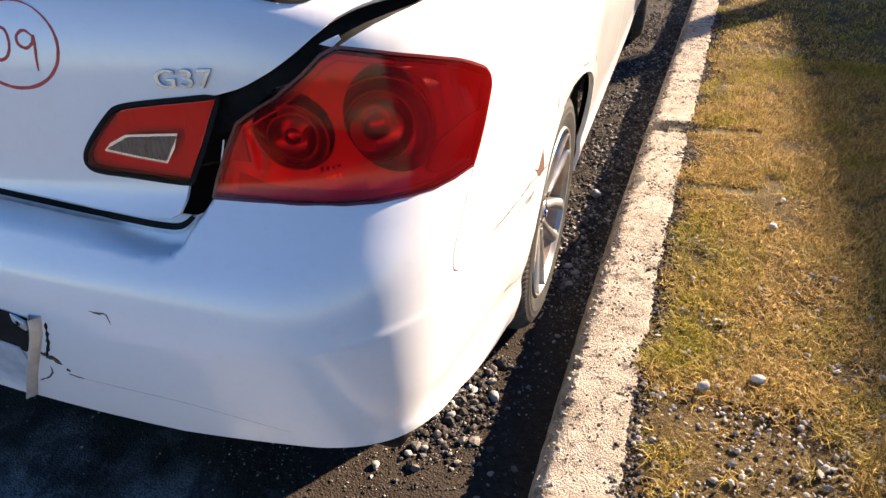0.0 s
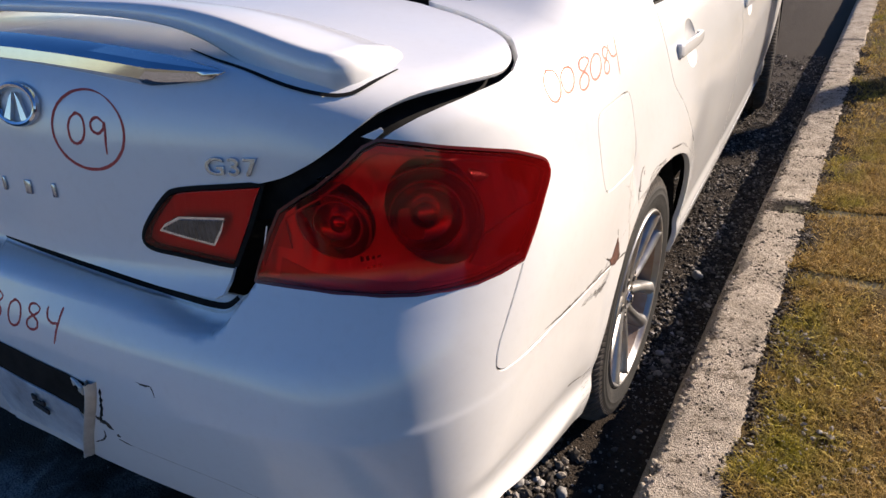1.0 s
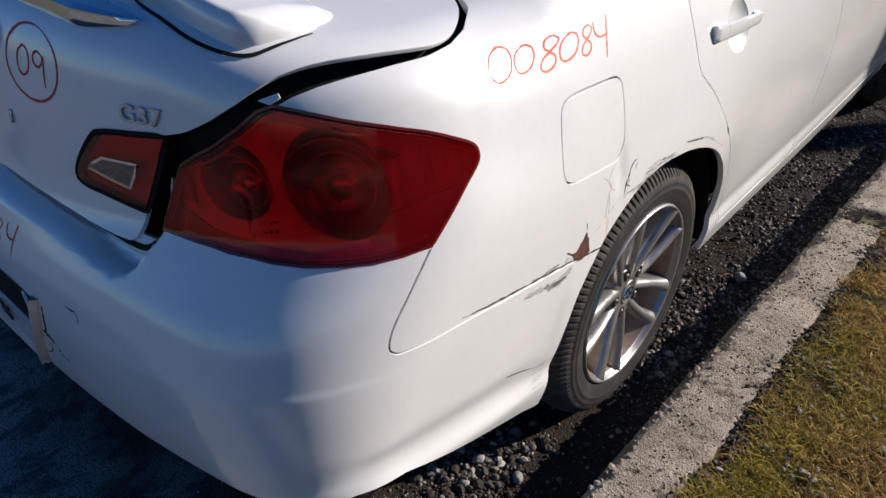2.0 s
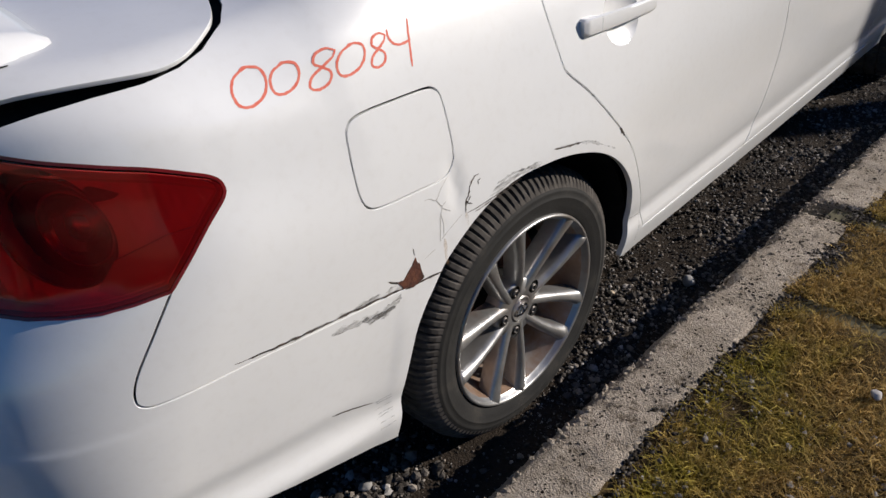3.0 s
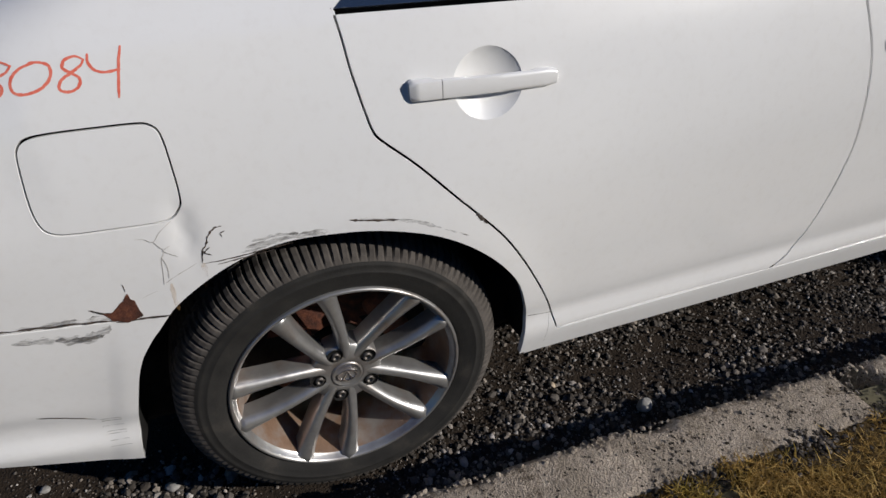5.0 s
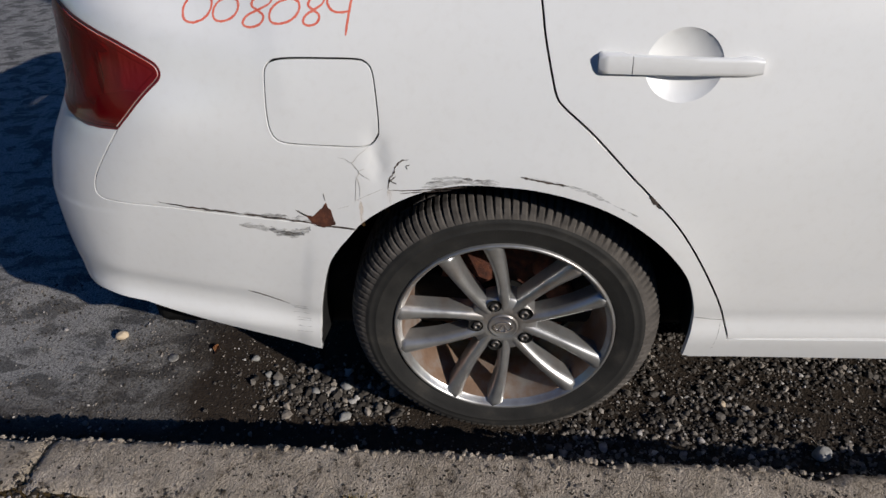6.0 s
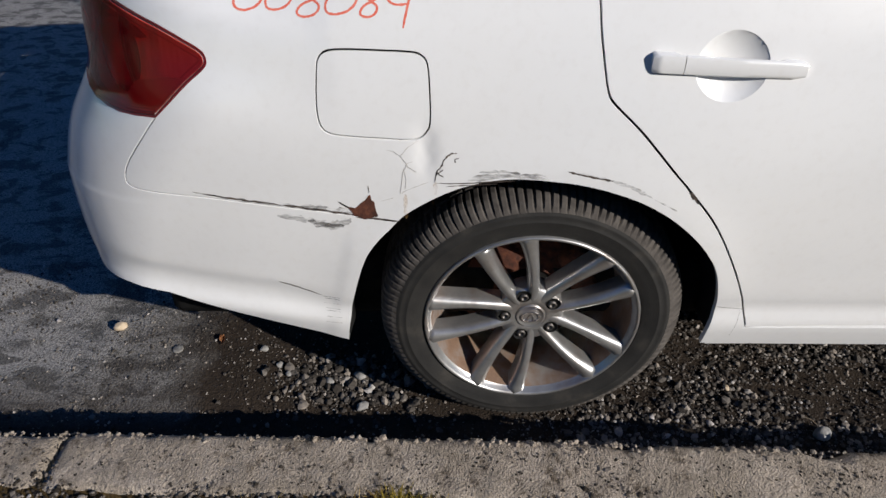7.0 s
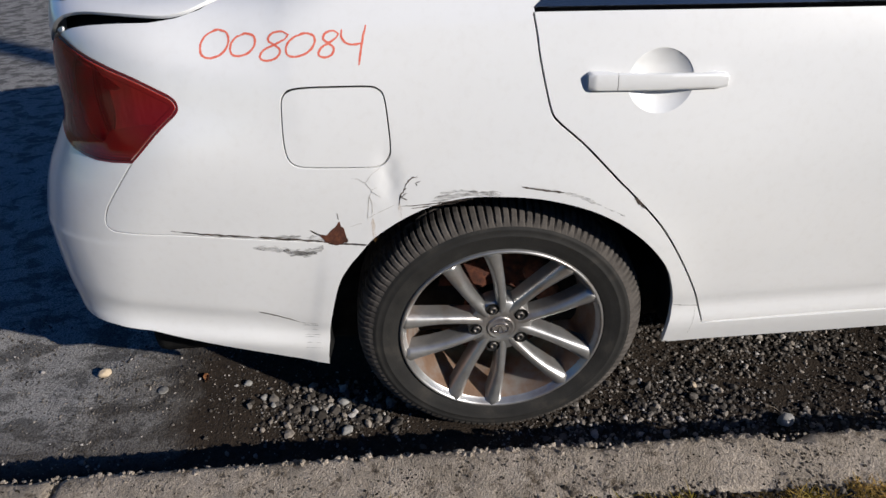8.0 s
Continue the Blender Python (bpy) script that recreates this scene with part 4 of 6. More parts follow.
def tread_mesh(bm):
    """The tread: shoulder blocks parted by cross grooves, and ribs parted by round grooves."""
    n, pitch = 480, 4
    prof = [(0.034, 0.2995), (0.030, 0.310), (0.0225, 0.3205), (0.0105, 0.3305), (-0.004, 0.336), (-0.030, 0.3378), (-0.034, 0.3375), (-0.034, 0.328), (-0.043, 0.328), (-0.043, 0.3385), (-0.082, 0.340), (-0.082, 0.330), (-0.092, 0.330), (-0.092, 0.340),
            (-0.132, 0.3385), (-0.132, 0.328), (-0.141, 0.328), (-0.141, 0.337), (-0.175, 0.333), (-0.200, 0.3205)]
    rings = lathe(bm, prof, n)
    for k, (x, r) in enumerate(prof):
        for i, v in enumerate(rings[k]):
            j = i - (k % 5 if k > 6 else 0)
            if j % pitch == 0 and k not in (7, 8, 11, 12, 15, 16):
                deep = (0.001, 0.005, 0.008, 0.009, 0.009, 0.009, 0.009)[k] if k < 7 else (0.007 if j % (2 * pitch) == 0 else 0.0)
                v.co.y, v.co.z = v.co.y * (1 - deep / r), v.co.z * (1 - deep / r)


def spoke(bm, mid, side):
    """One arm of a pair, from the hub to the rim: narrow at the waist, broad where it runs into the barrel."""
    rows = []
    for t in np.linspace(0, 1, 16):
        r = 0.030 + t * 0.1985
        off = side * (0.015 + 0.036 * t + 0.006 * math.sin(math.pi * t))
        half = 0.0115 + 0.004 * (1 - t) ** 2 + 0.011 * t**3
        x = 0.002 + 0.012 * math.sin(math.pi * 0.5 * min(1, t * 1.3)) + 0.017 * t**2
        sec = []
        for u, dx in ((-1.0, -0.045), (-1.0, -0.016), (-0.86, -0.005), (-0.5, 0.0), (-0.22 * side, 0.0035), (0.5, 0.0), (0.86, -0.005), (1.0, -0.016), (1.0, -0.045)):
            o = off + u * half
            sec.append(bm.verts.new((x + dx, r * math.cos(mid) - o * math.sin(mid), r * math.sin(mid) + o * math.cos(mid))))
        rows.append(sec)
    for a, b in zip(rows, rows[1:]):
        for i in range(8):
            bm.faces.new((a[i], a[i + 1], b[i + 1], b[i]))
    bm.faces.new(rows[0]), bm.faces.new(rows[-1][::-1])


def make_wheel():
    w = new("wheel")
    bm = bmesh.new()
    tyre_mesh(bm)
    tyre = part("tyre", bm, RUBBER, w, "dusty black tyre")
    bm = bmesh.new()
    tread_mesh(bm)
    part("tread", bm, TREAD, tyre, "dusty grey-brown tread blocks", smooth=False)
    bm = bmesh.new()
    lathe(bm, [(0.018, 0.2225), (0.022, 0.2265), (0.030, 0.229), (0.034, 0.232), (0.035, 0.2355), (0.032, 0.238), (0.024, 0.240), (0.0, 0.240)], 96)
    part("rim", bm, ALLOY, w, "scuffed silver alloy rim")
    bm = bmesh.new()
    lathe(bm, [(0.018, 0.2225), (0.006, 0.2195), (-0.03, 0.211), (-0.08, 0.204), (-0.16, 0.212), (-0.16, 0.222), (-0.04, 0.222), (0.0, 0.240)], 96)
    part("barrel", bm, BARREL, w, "dirty brown wheel barrel")
    for k in range(5):
        for side in (-1, 1):
            bm = bmesh.new()
            spoke(bm, radians(36 + 72 * k), side)
            part("spoke", bm, ALLOY, w)
    bm = bmesh.new()
    lathe(bm, [(-0.04, 0.078), (-0.004, 0.076), (0.002, 0.072), (0.004, 0.050), (0.008, 0.036), (0.006, 0.034)], 60)
    hub = part("hub", bm, ALLOY, w)
    bm = bmesh.new()
    lathe(bm, [(0.0, 0.034), (0.007, 0.0335), (0.010, 0.031), (0.010, 0.0285), (0.0085, 0.0275), (0.0105, 0.014), (0.011, 0.0005)], 48)
    cap = part("hub_cap", bm, ALLOY, w, "silver hub cap with an oval emblem")
    for k in range(5):
        a = radians(36 + 72 * k)
        bm = bmesh.new()
        rings = lathe(bm, [(-0.02, 0.0105), (0.008, 0.0105), (0.010, 0.009), (0.0105, 0.0065), (0.006, 0.006), (0.006, 0.0005)], 6)
        bmesh.ops.translate(bm, verts=bm.verts, vec=(0.0, 0.057 * math.cos(a), 0.057 * math.sin(a)))
        part("lug_nut", bm, DULL, w)
        # Black disc round the nut paints the shade inside its recess.
        bm = bmesh.new()
        lathe(bm, [(0.0062, 0.0165), (0.0062, 0.0150), (0.0048, 0.0145), (0.0045, 0.0005)], 24)
        bmesh.ops.translate(bm, verts=bm.verts, vec=(0.0005, 0.060 * math.cos(a), 0.060 * math.sin(a)))
        part("lug_pocket", bm, BLACK, w)
    bm = bmesh.new()
    lathe(bm, [(-0.075, 0.07), (-0.072, 0.075), (-0.085, 0.085), (-0.086, 0.155), (-0.105, 0.156), (-0.105, 0.06)], 64)
    part("brake_disc", bm, RUST, w, "rusty brake disc")
    bm = bmesh.new()
    box(bm, pose(-0.085, 0.115, 0.055, 25, 0, 0), 0.05, 0.06, 0.13, 0.012)
    part("brake_caliper", bm, RUST, w, "rusty brake caliper")
    return w


wheel = make_wheel()
wheel.parent = car
wheel.matrix_basis = pose(0.828, 0.002, 0.336, 0, 1.7, 0)
for x, y, turn in ((0.828, 2.85, 8), (-0.828, 0, 180), (-0.828, 2.85, 195)):
    copy_thing(wheel, pose(x, y, 0.338, 0, 0, turn))

# ---- tail lamps ----
lamp = lamp_line


def wall_of(outline, near, far, name, material, parent, form, norm, label=""):
    """A band that joins an outline near the skin to the same outline deeper in."""
    p = form(outline)
    n = norm(p)
    k = len(p)
    q = np.concatenate([p + near * n, p + far * n])
    faces = [(i, (i + 1) % k, k + (i + 1) % k, k + i) for i in range(k)]
    mesh_object(name, q, faces, material, parent, label, False)


def dish(name, centre, axis, radius, parent, label, depth):
    """A round stepped reflector bowl with bright rings, facing along axis."""
    turn = Matrix.Translation(centre) @ Vector(axis).to_track_quat("X", "Z").to_matrix().to_4x4()

    def turned(name, prof, material, owner, label="", segments=56):
        bm = bmesh.new()
        lathe(bm, prof, segments)
        bmesh.ops.transform(bm, matrix=turn, verts=bm.verts)
        return part(name, bm, material, owner, label)

    r = radius
    bowl = turned(name, [(-depth, r * 0.30), (-depth * 0.93, r * 0.48), (-depth * 0.72, r * 0.62), (-depth * 0.60, r * 0.64), (-depth * 0.58, r * 0.70), (-depth * 0.25, r * 0.90), (0.0, r), (-0.014, r + 0.002)], REFLECT, parent, label)
    for at, rr, w in ((0.0, r, 0.0022), (-depth * 0.58, r * 0.67, 0.0016)):
        turned("reflector_ring", [(at - w, rr), (at, rr + w), (at + w, rr), (at, rr - w), (at - w, rr)], HOUSING, bowl)
    turned("bulb_cover", [(-depth, r * 0.31), (-depth * 0.82, r * 0.29), (-depth * 0.68, r * 0.22), (-depth * 0.60, r * 0.10), (-depth * 0.59, 0.0005)], REFLECT, bowl, "", 32)


tail_lamp = new("tail_lamp")
tail_lamp.parent = car
panel("lens", lamp, LENS, tail_lamp, "glossy red lens", step=0.014, off=0.003, depth=0)
panel("housing", shrink(lamp, 0.004), HOUSING, tail_lamp, step=0.02, off=-0.092, depth=0)
wall_of(shrink(lamp, 0.003), 0.002, -0.094, "lamp_rim", HOUSING, tail_lamp, surface, normal)
wall_of(shrink(lamp, 0.0006), 0.001, -0.096, "lamp_shell", PLASTIC, tail_lamp, surface, normal, "black outer lamp shell")
ribbon("lamp_gasket", np.concatenate([shrink(lamp, -0.001), shrink(lamp, -0.001)[:1]]), 0.0042, LENS_EDGE, tail_lamp, "dark red lens edge", off=0.0022, ends=1.0)
edge_low = L((0.562, -0.925, 0.930), (0.553, -0.930, 0.895), (0.549, -0.935, 0.862), (0.560, -0.935, 0.857), (0.60, -0.922, 0.853), (0.655, -0.905, 0.848), (0.71, -0.878, 0.841))
inset = shrink(lamp, 0.011)
ribbon("lens_border", np.concatenate([inset, inset[:1]]), 0.0030, HOUSING, tail_lamp, off=-0.002, ends=1.0)
ribbon("lens_border", edge_low, 0.0022, HOUSING, tail_lamp, off=-0.003, ends=1.0)
BOWLS = (((0.629, -0.868, 0.910), (0.36, -0.93, 0.05), 0.054, 0.032, "small round red reflector bowl"), ((0.729, -0.778, 0.899), (0.56, -0.82, 0.08), 0.082, 0.038, "large round red reflector bowl"))


def opening(centre, axis, r):
    """The round opening of a bowl, laid onto the lamp's own coordinates."""
    turn = Matrix.Translation(centre) @ Vector(axis).to_track_quat("X", "Z").to_matrix().to_4x4()
    return L(*[tuple(turn @ Vector((0, r * math.cos(a), r * math.sin(a)))) for a in np.linspace(0, 2 * math.pi, 40, endpoint=False)])


openings = [opening(c, a, r * k) for (c, a, r, *_), k in zip(BOWLS, (1.02, 0.93))]
panel("bezel", shrink(lamp, 0.006), BEZEL, tail_lamp, "bright inner bezel with two round openings", holes=openings, step=0.012, off=-0.014, depth=0.004, gap=0)
for hole in openings:
    wall_of(hole, -0.014, -0.050, "bowl_wall", REFLECT, tail_lamp, surface, normal)
for centre, axis, r, deep, label in BOWLS:
    dish("reflector", Vector(centre), axis, r, tail_lamp, label, deep)


def add_glint():
    """A gently curved bright facet between the large bowl and the lamp's upper corner, added to make the lens's sun
    glint.
    """
    # Half-way direction between sun and camera, so the added facet flashes.
    h = Vector((0.766, -0.06, 0.64)).normalized()
    run = Vector((0.39, 0.88, 0.28))
    run = (run - h * run.dot(h)).normalized()
    side = h.cross(run)
    c = Vector((0.802, -0.728, 0.972)) - Vector((0.80, -0.42, 0.36)) * 0.013
    bm = bmesh.new()
    rows = [[bm.verts.new(c + run * u + side * v * (1 - 14 * abs(u)) - h * (u * u / 1.4 + v * v / 0.5)) for v in np.linspace(-0.015, 0.015, 7)] for u in np.linspace(-0.024, 0.024, 15)]
    for a, b in zip(rows, rows[1:]):
        for i in range(6):
            bm.faces.new((a[i], a[i + 1], b[i + 1], b[i]))
    bmesh.ops.solidify(bm, geom=bm.faces[:], thickness=0.001)
    part("reflector_fin", bm, GLINT, tail_lamp, "added curved facet that makes the lens's sun glint")


add_glint()
side_mark = L((0.815, -0.765, 0.834), (0.845, -0.708, 0.842), (0.853, -0.668, 0.882), (0.853, -0.648, 0.900), (0.845, -0.690, 0.903), (0.815, -0.755, 0.885), (0.800, -0.785, 0.848))
panel("side_reflector", side_mark, HOUSING, tail_lamp, "bright red side reflector", step=0.012, off=-0.007, depth=0.008)
panel("side_reflector", R((0.566, 0.900), (0.592, 0.895), (0.590, 0.915), (0.588, 0.940), (0.578, 0.935)), HOUSING, tail_lamp, step=0.012, off=-0.010, depth=0.008)
ledge = R((0.57, 0.853), (0.60, 0.850), (0.70, 0.839), (0.77, 0.832), (0.77, 0.843), (0.70, 0.853), (0.62, 0.866), (0.575, 0.885))
panel("side_reflector", ledge, HOUSING, tail_lamp, step=0.012, off=-0.012, depth=0.012)
for k in range(4):
    ridge = R((0.684 + 0.007 * k, 0.866), (0.689 + 0.007 * k, 0.866), (0.686 + 0.007 * k, 0.885), (0.682 + 0.007 * k, 0.885))
    panel("reflector_ridge", ridge, CHROME, tail_lamp, step=0.01, off=-0.014, depth=0.006, gap=0)
left_lamp = panel("tail_lamp", lamp, LENS, car, step=0.03, off=0.003, mirror=True)
panel("housing", lamp, HOUSING, left_lamp, step=0.03, off=-0.02, depth=0, mirror=True)

lamp_hole = np.concatenate([lamp_cut, to_lid((0.556, -0.922, 0.970), (0.538, -0.932, 0.927))])
inner_lamp = new("inner_lamp")
inner_lamp.parent = trunk_lid
clear = to_lid((0.400, -0.966, 0.915), (0.408, -0.964, 0.923), (0.433, -0.958, 0.936), (0.505, -0.940, 0.938), (0.496, -0.943, 0.920), (0.483, -0.947, 0.898), (0.441, -0.957, 0.906))


def lid_norm(p):
    q = to_lid(*(p - np.stack([0 * p[:, 0], 0 * p[:, 0], 0.002 * np.clip((-p[:, 1] - 0.42) / 0.45, 0, 1)], 1)))
    e = 0.002
    a, b = lid_form(q + [e, 0]) - lid_form(q - [e, 0]), lid_form(q + [0, e]) - lid_form(q - [0, e])
    n = np.cross(a, b)
    n /= np.linalg.norm(n, axis=1)[:, None] + 1e-12
    return n * np.sign((n * [0, -1, 0.6]).sum(1))[:, None]


panel("inner_lens", lamp_hole, LENS, inner_lamp, "glossy red lens", holes=[clear], step=0.012, form=lid_form, norm=lid_norm, off=0.003, depth=0)
panel("inner_housing", lamp_hole, HOUSING, inner_lamp, step=0.014, form=lid_form, norm=lid_norm, off=-0.012, depth=0)
wall_of(shrink(lamp_hole, 0.001), 0.004, -0.014, "inner_rim", BLACK, inner_lamp, lid_form, lid_norm)
ribbon("inner_gasket", np.concatenate([shrink(lamp_hole, -0.002), shrink(lamp_hole, -0.002)[:1]]), 0.007, BLACK, inner_lamp, off=0.004, form=lid_form, norm=lid_norm, ends=1.0)
panel("reversing_lens", clear, SMOKED, inner_lamp, "smoked clear reversing lens", step=0.012, form=lid_form, norm=lid_norm, off=0.004, depth=0.004)
ribbon("lens_border", np.concatenate([clear, clear[:1]]), 0.0035, CHROME, inner_lamp, off=0.006, form=lid_form, norm=lid_norm, ends=1.0)


# ---- trunk lid furniture ----
m = Mat("badge_chrome", 0.22, 1.0)
m.color(m.ramp(m.noise(60), (0.3, (0.50, 0.54, 0.62)), (0.8, (0.34, 0.37, 0.44))))
BADGE = m.m

def garnish():
    """The polished strip over the number plate."""
    bm = bmesh.new()
    rows = []
    for x in np.linspace(-0.507, 0.507, 61):
        a = abs(x)
        low = Vector((x, -0.936 + 0.12 * a * a, 1.157 - 0.135 * a * a))
        up = Vector((x, -0.880 + 0.05 * a * a, 1.176 - 0.135 * a * a))
        k = min(1.0, (0.507 - a) / 0.10) ** 0.6 * 0.97 + 0.03
        c = (low + up) / 2
        sec = []
        for u, o, w in ((0.0, -0.012, -0.018), (0.0, 0.012, -0.018), (0.05, 0.019, -0.010), (0.14, 0.021, 0.004), (0.26, 0.018, 0.009), (0.58, 0.002, 0.005)):
            q = low.lerp(up, u) + Vector((0, -o, w))
            sec.append(bm.verts.new(c.lerp(q, k)))
        rows.append(sec)
    for a, b in zip(rows, rows[1:]):
        for i in range(6):
            bm.faces.new((a[i], a[(i + 1) % 6], b[(i + 1) % 6], b[i]))
    bm.faces.new(rows[0]), bm.faces.new(rows[-1][::-1])
    strip = part("garnish", bm, CHROME, trunk_lid, "polished chrome strip", smooth=False)
    strip.data.shade_smooth()
    strip.data.set_sharp_from_angle(angle=radians(35))


def spoiler():
    xs = [0.0, 0.15, 0.28, 0.36, 0.42, 0.47, 0.52, 0.57, 0.62, 0.655, 0.675]
    top = [1.209, 1.208, 1.206, 1.202, 1.196, 1.188, 1.177, 1.164, 1.150, 1.138, 1.108]
    low = [1.187, 1.186, 1.180, 1.171, 1.157, 1.138, 1.115, 1.10, 1.090, 1.085, 1.085]
    rear = [-0.832, -0.832, -0.833, -0.835, -0.839, -0.843, -0.846, -0.846, -0.838, -0.82, -0.76]
    ahead = [-0.715, -0.715, -0.712, -0.708, -0.702, -0.697, -0.692, -0.687, -0.683, -0.68, -0.685]
    fx = np.linspace(-0.675, 0.675, 91)
    cols = [table(np.abs(fx), xs, c) for c in (top, low, rear, ahead)]
    bm = bmesh.new()
    rows = []
    for x, t, l, r, f in zip(fx, *cols):
        h = t - l
        sec = [(r + 0.006, l), (r - 0.002, l + 0.2 * h), (r, l + 0.75 * h), (r + 0.006, t - 0.002), (r + 0.014, t), (r + 0.5 * (f - r), t - 0.004), (f - 0.02, t - 0.016), (f, t - 0.026), (f, min(l, t - 0.030)), (r + 0.5 * (f - r), l - 0.002)]
        rows.append([bm.verts.new((x, y, z)) for y, z in sec])
    for a, b in zip(rows, rows[1:]):
        for i in range(10):
            bm.faces.new((a[i], a[(i + 1) % 10], b[(i + 1) % 10], b[i]))
    bm.faces.new(rows[0]), bm.faces.new(rows[-1][::-1])
    part("spoiler", bm, PAINT, trunk_lid, "white raised spoiler wing")


garnish(), spoiler()
foot = [(0.40, -0.848, 1.15), (0.46, -0.853, 1.13), (0.52, -0.856, 1.118), (0.58, -0.854, 1.10), (0.63, -0.845, 1.092), (0.662, -0.822, 1.088), (0.676, -0.78, 1.092), (0.682, -0.74, 1.10)]
ribbon("spoiler_gap", to_lid(*[tuple(q) for q in spline(foot, 4)]), 0.006, BLACK, trunk_lid, off=0.002, form=lid_form, norm=lid_norm)


def on_lid_any(x, z):
    """The lid's own coordinates of the point at (x, z) on its tail face."""
    a = np.linspace(0.25, 1.25, 160) * 0.4
    h = lid_form(np.stack([np.full(160, x), a], 1))[:, 2]
    k = int(np.argmax(h > z))
    return np.array((x, a[k - 1] + (a[k] - a[k - 1]) * (z - h[k - 1]) / (h[k] - h[k - 1])))


def badge_pose(x, z):
    q = on_lid_any(x, z)
    p = lid_form([q])
    n = Vector(lid_norm(p)[0])
    right = Vector((0, 0, 1)).cross(n).normalized()
    up = n.cross(right)
    return Matrix.Translation(Vector(p[0]) + n * 0.001) @ Matrix((right, up, n)).transposed().to_4x4()


def lettering(text, x, z, size, depth, material, name, parent, label):
    cu = bpy.data.curves.new(name, "FONT")
    cu.body, cu.size, cu.extrude, cu.bevel_depth, cu.align_x, cu.align_y, cu.space_character = text, size, depth, 0.0006, "CENTER", "CENTER", 1.12
    ob = new(name, cu)
    me = bpy.data.meshes.new_from_object(ob)
    bpy.data.objects.remove(ob)
    me.materials.clear()
    me.materials.append(material)
    me.transform(badge_pose(x, z) @ Matrix.Diagonal((1.25, 1, 1, 1)))
    out = new(name, me)
    out.parent = parent
    return tagged(out, label)


lettering("G37", 0.524, 1.015, 0.034, 0.0030, BADGE, "model_badge", trunk_lid, "raised chrome model badge")
for k in range(8):
    bm = bmesh.new()
    x = -0.190 + k * 0.0570
    box(bm, badge_pose(x, 0.962), 0.008 if k % 2 else 0.014, 0.022, 0.005, 0.001)
    part("badge_bar", bm, BADGE, trunk_lid, "small dark chrome badge bar")


def emblem():
    m = badge_pose(0.162, 1.086)
    bm = bmesh.new()
    n = 48
    rows = []
    for (sx, sy, h) in ((0.049, 0.033, 0.0), (0.048, 0.032, 0.006), (0.045, 0.029, 0.008), (0.041, 0.0255, 0.007), (0.039, 0.024, 0.001)):
        rows.append([bm.verts.new((sx * math.cos(a), sy * math.sin(a), h)) for a in np.linspace(0, 2 * math.pi, n, endpoint=False)])
    for a, b in zip(rows, rows[1:]):
        for i in range(n):
            bm.faces.new((a[i], a[(i + 1) % n], b[(i + 1) % n], b[i]))
    for sg in (-1, 1):
        q = [(0.003 * sg, 0.018), (0.011 * sg, 0.008), (0.026 * sg, -0.021), (0.012 * sg, -0.0235)]
        lo_, hi_ = [[bm.verts.new((x, y, h)) for x, y in q] for h in (0.0, 0.006)]
        bm.faces.new(hi_)
        for i in range(4):
            bm.faces.new((lo_[i], lo_[(i + 1) % 4], hi_[(i + 1) % 4], hi_[i]))
    bmesh.ops.transform(bm, matrix=m, verts=bm.verts)
    ob = part("emblem", bm, CHROME, trunk_lid, "oval chrome emblem", smooth=False)


emblem()

# ---- handwriting in red grease pencil ----
GLYPH = {
    "0": [[(0.55, 1.0), (0.2, 0.85), (0.05, 0.5), (0.15, 0.12), (0.45, 0.0), (0.8, 0.15), (0.95, 0.5), (0.85, 0.88), (0.5, 1.02), (0.36, 0.95)]],
    "8": [[(0.9, 0.88), (0.6, 1.0), (0.25, 0.92), (0.2, 0.7), (0.5, 0.54), (0.8, 0.35), (0.75, 0.1), (0.4, 0.0), (0.1, 0.12), (0.15, 0.36), (0.5, 0.55), (0.82, 0.72), (0.92, 0.9)]],
    "4": [[(0.07, 1.05), (0.03, 0.8), (0.15, 0.58), (0.42, 0.48), (0.85, 0.52)], [(1.0, 1.15), (0.80, 0.55), (0.60, -0.30)]],
    "9": [[(0.85, 0.8), (0.5, 1.0), (0.15, 0.85), (0.15, 0.6), (0.45, 0.48), (0.75, 0.62), (0.85, 0.85), (0.85, 0.5), (0.8, 0.15), (0.78, -0.2)]],
}


def write(text, place, cell, gap, height, width, material, parent, form, norm, seed=0, name="marking"):
    """Handwritten digits. place(u, w) gives the form's coordinates of a point u along and w up."""
    rng = random.Random(seed)
    u = 0.0
    for ch in text:
        tilt, lift = rng.uniform(-0.04, 0.05), rng.uniform(-0.08, 0.08)
        for stroke in GLYPH[ch]:
            pts = spline(stroke, 7)
            sv = place(u + cell * (pts[:, 0] + tilt * pts[:, 1]), height * (pts[:, 1] + lift))
            ribbon(name, sv, width, material, parent, "red grease-pencil writing", off=0.0006, form=form, norm=norm, ends=0.6, rough=0.18, seed=rng.randrange(999))
        u += cell + gap


def flank(y0, z0, slope=0.0):
    return lambda u, w: S(*zip(y0 + u, z0 + slope * u + w))


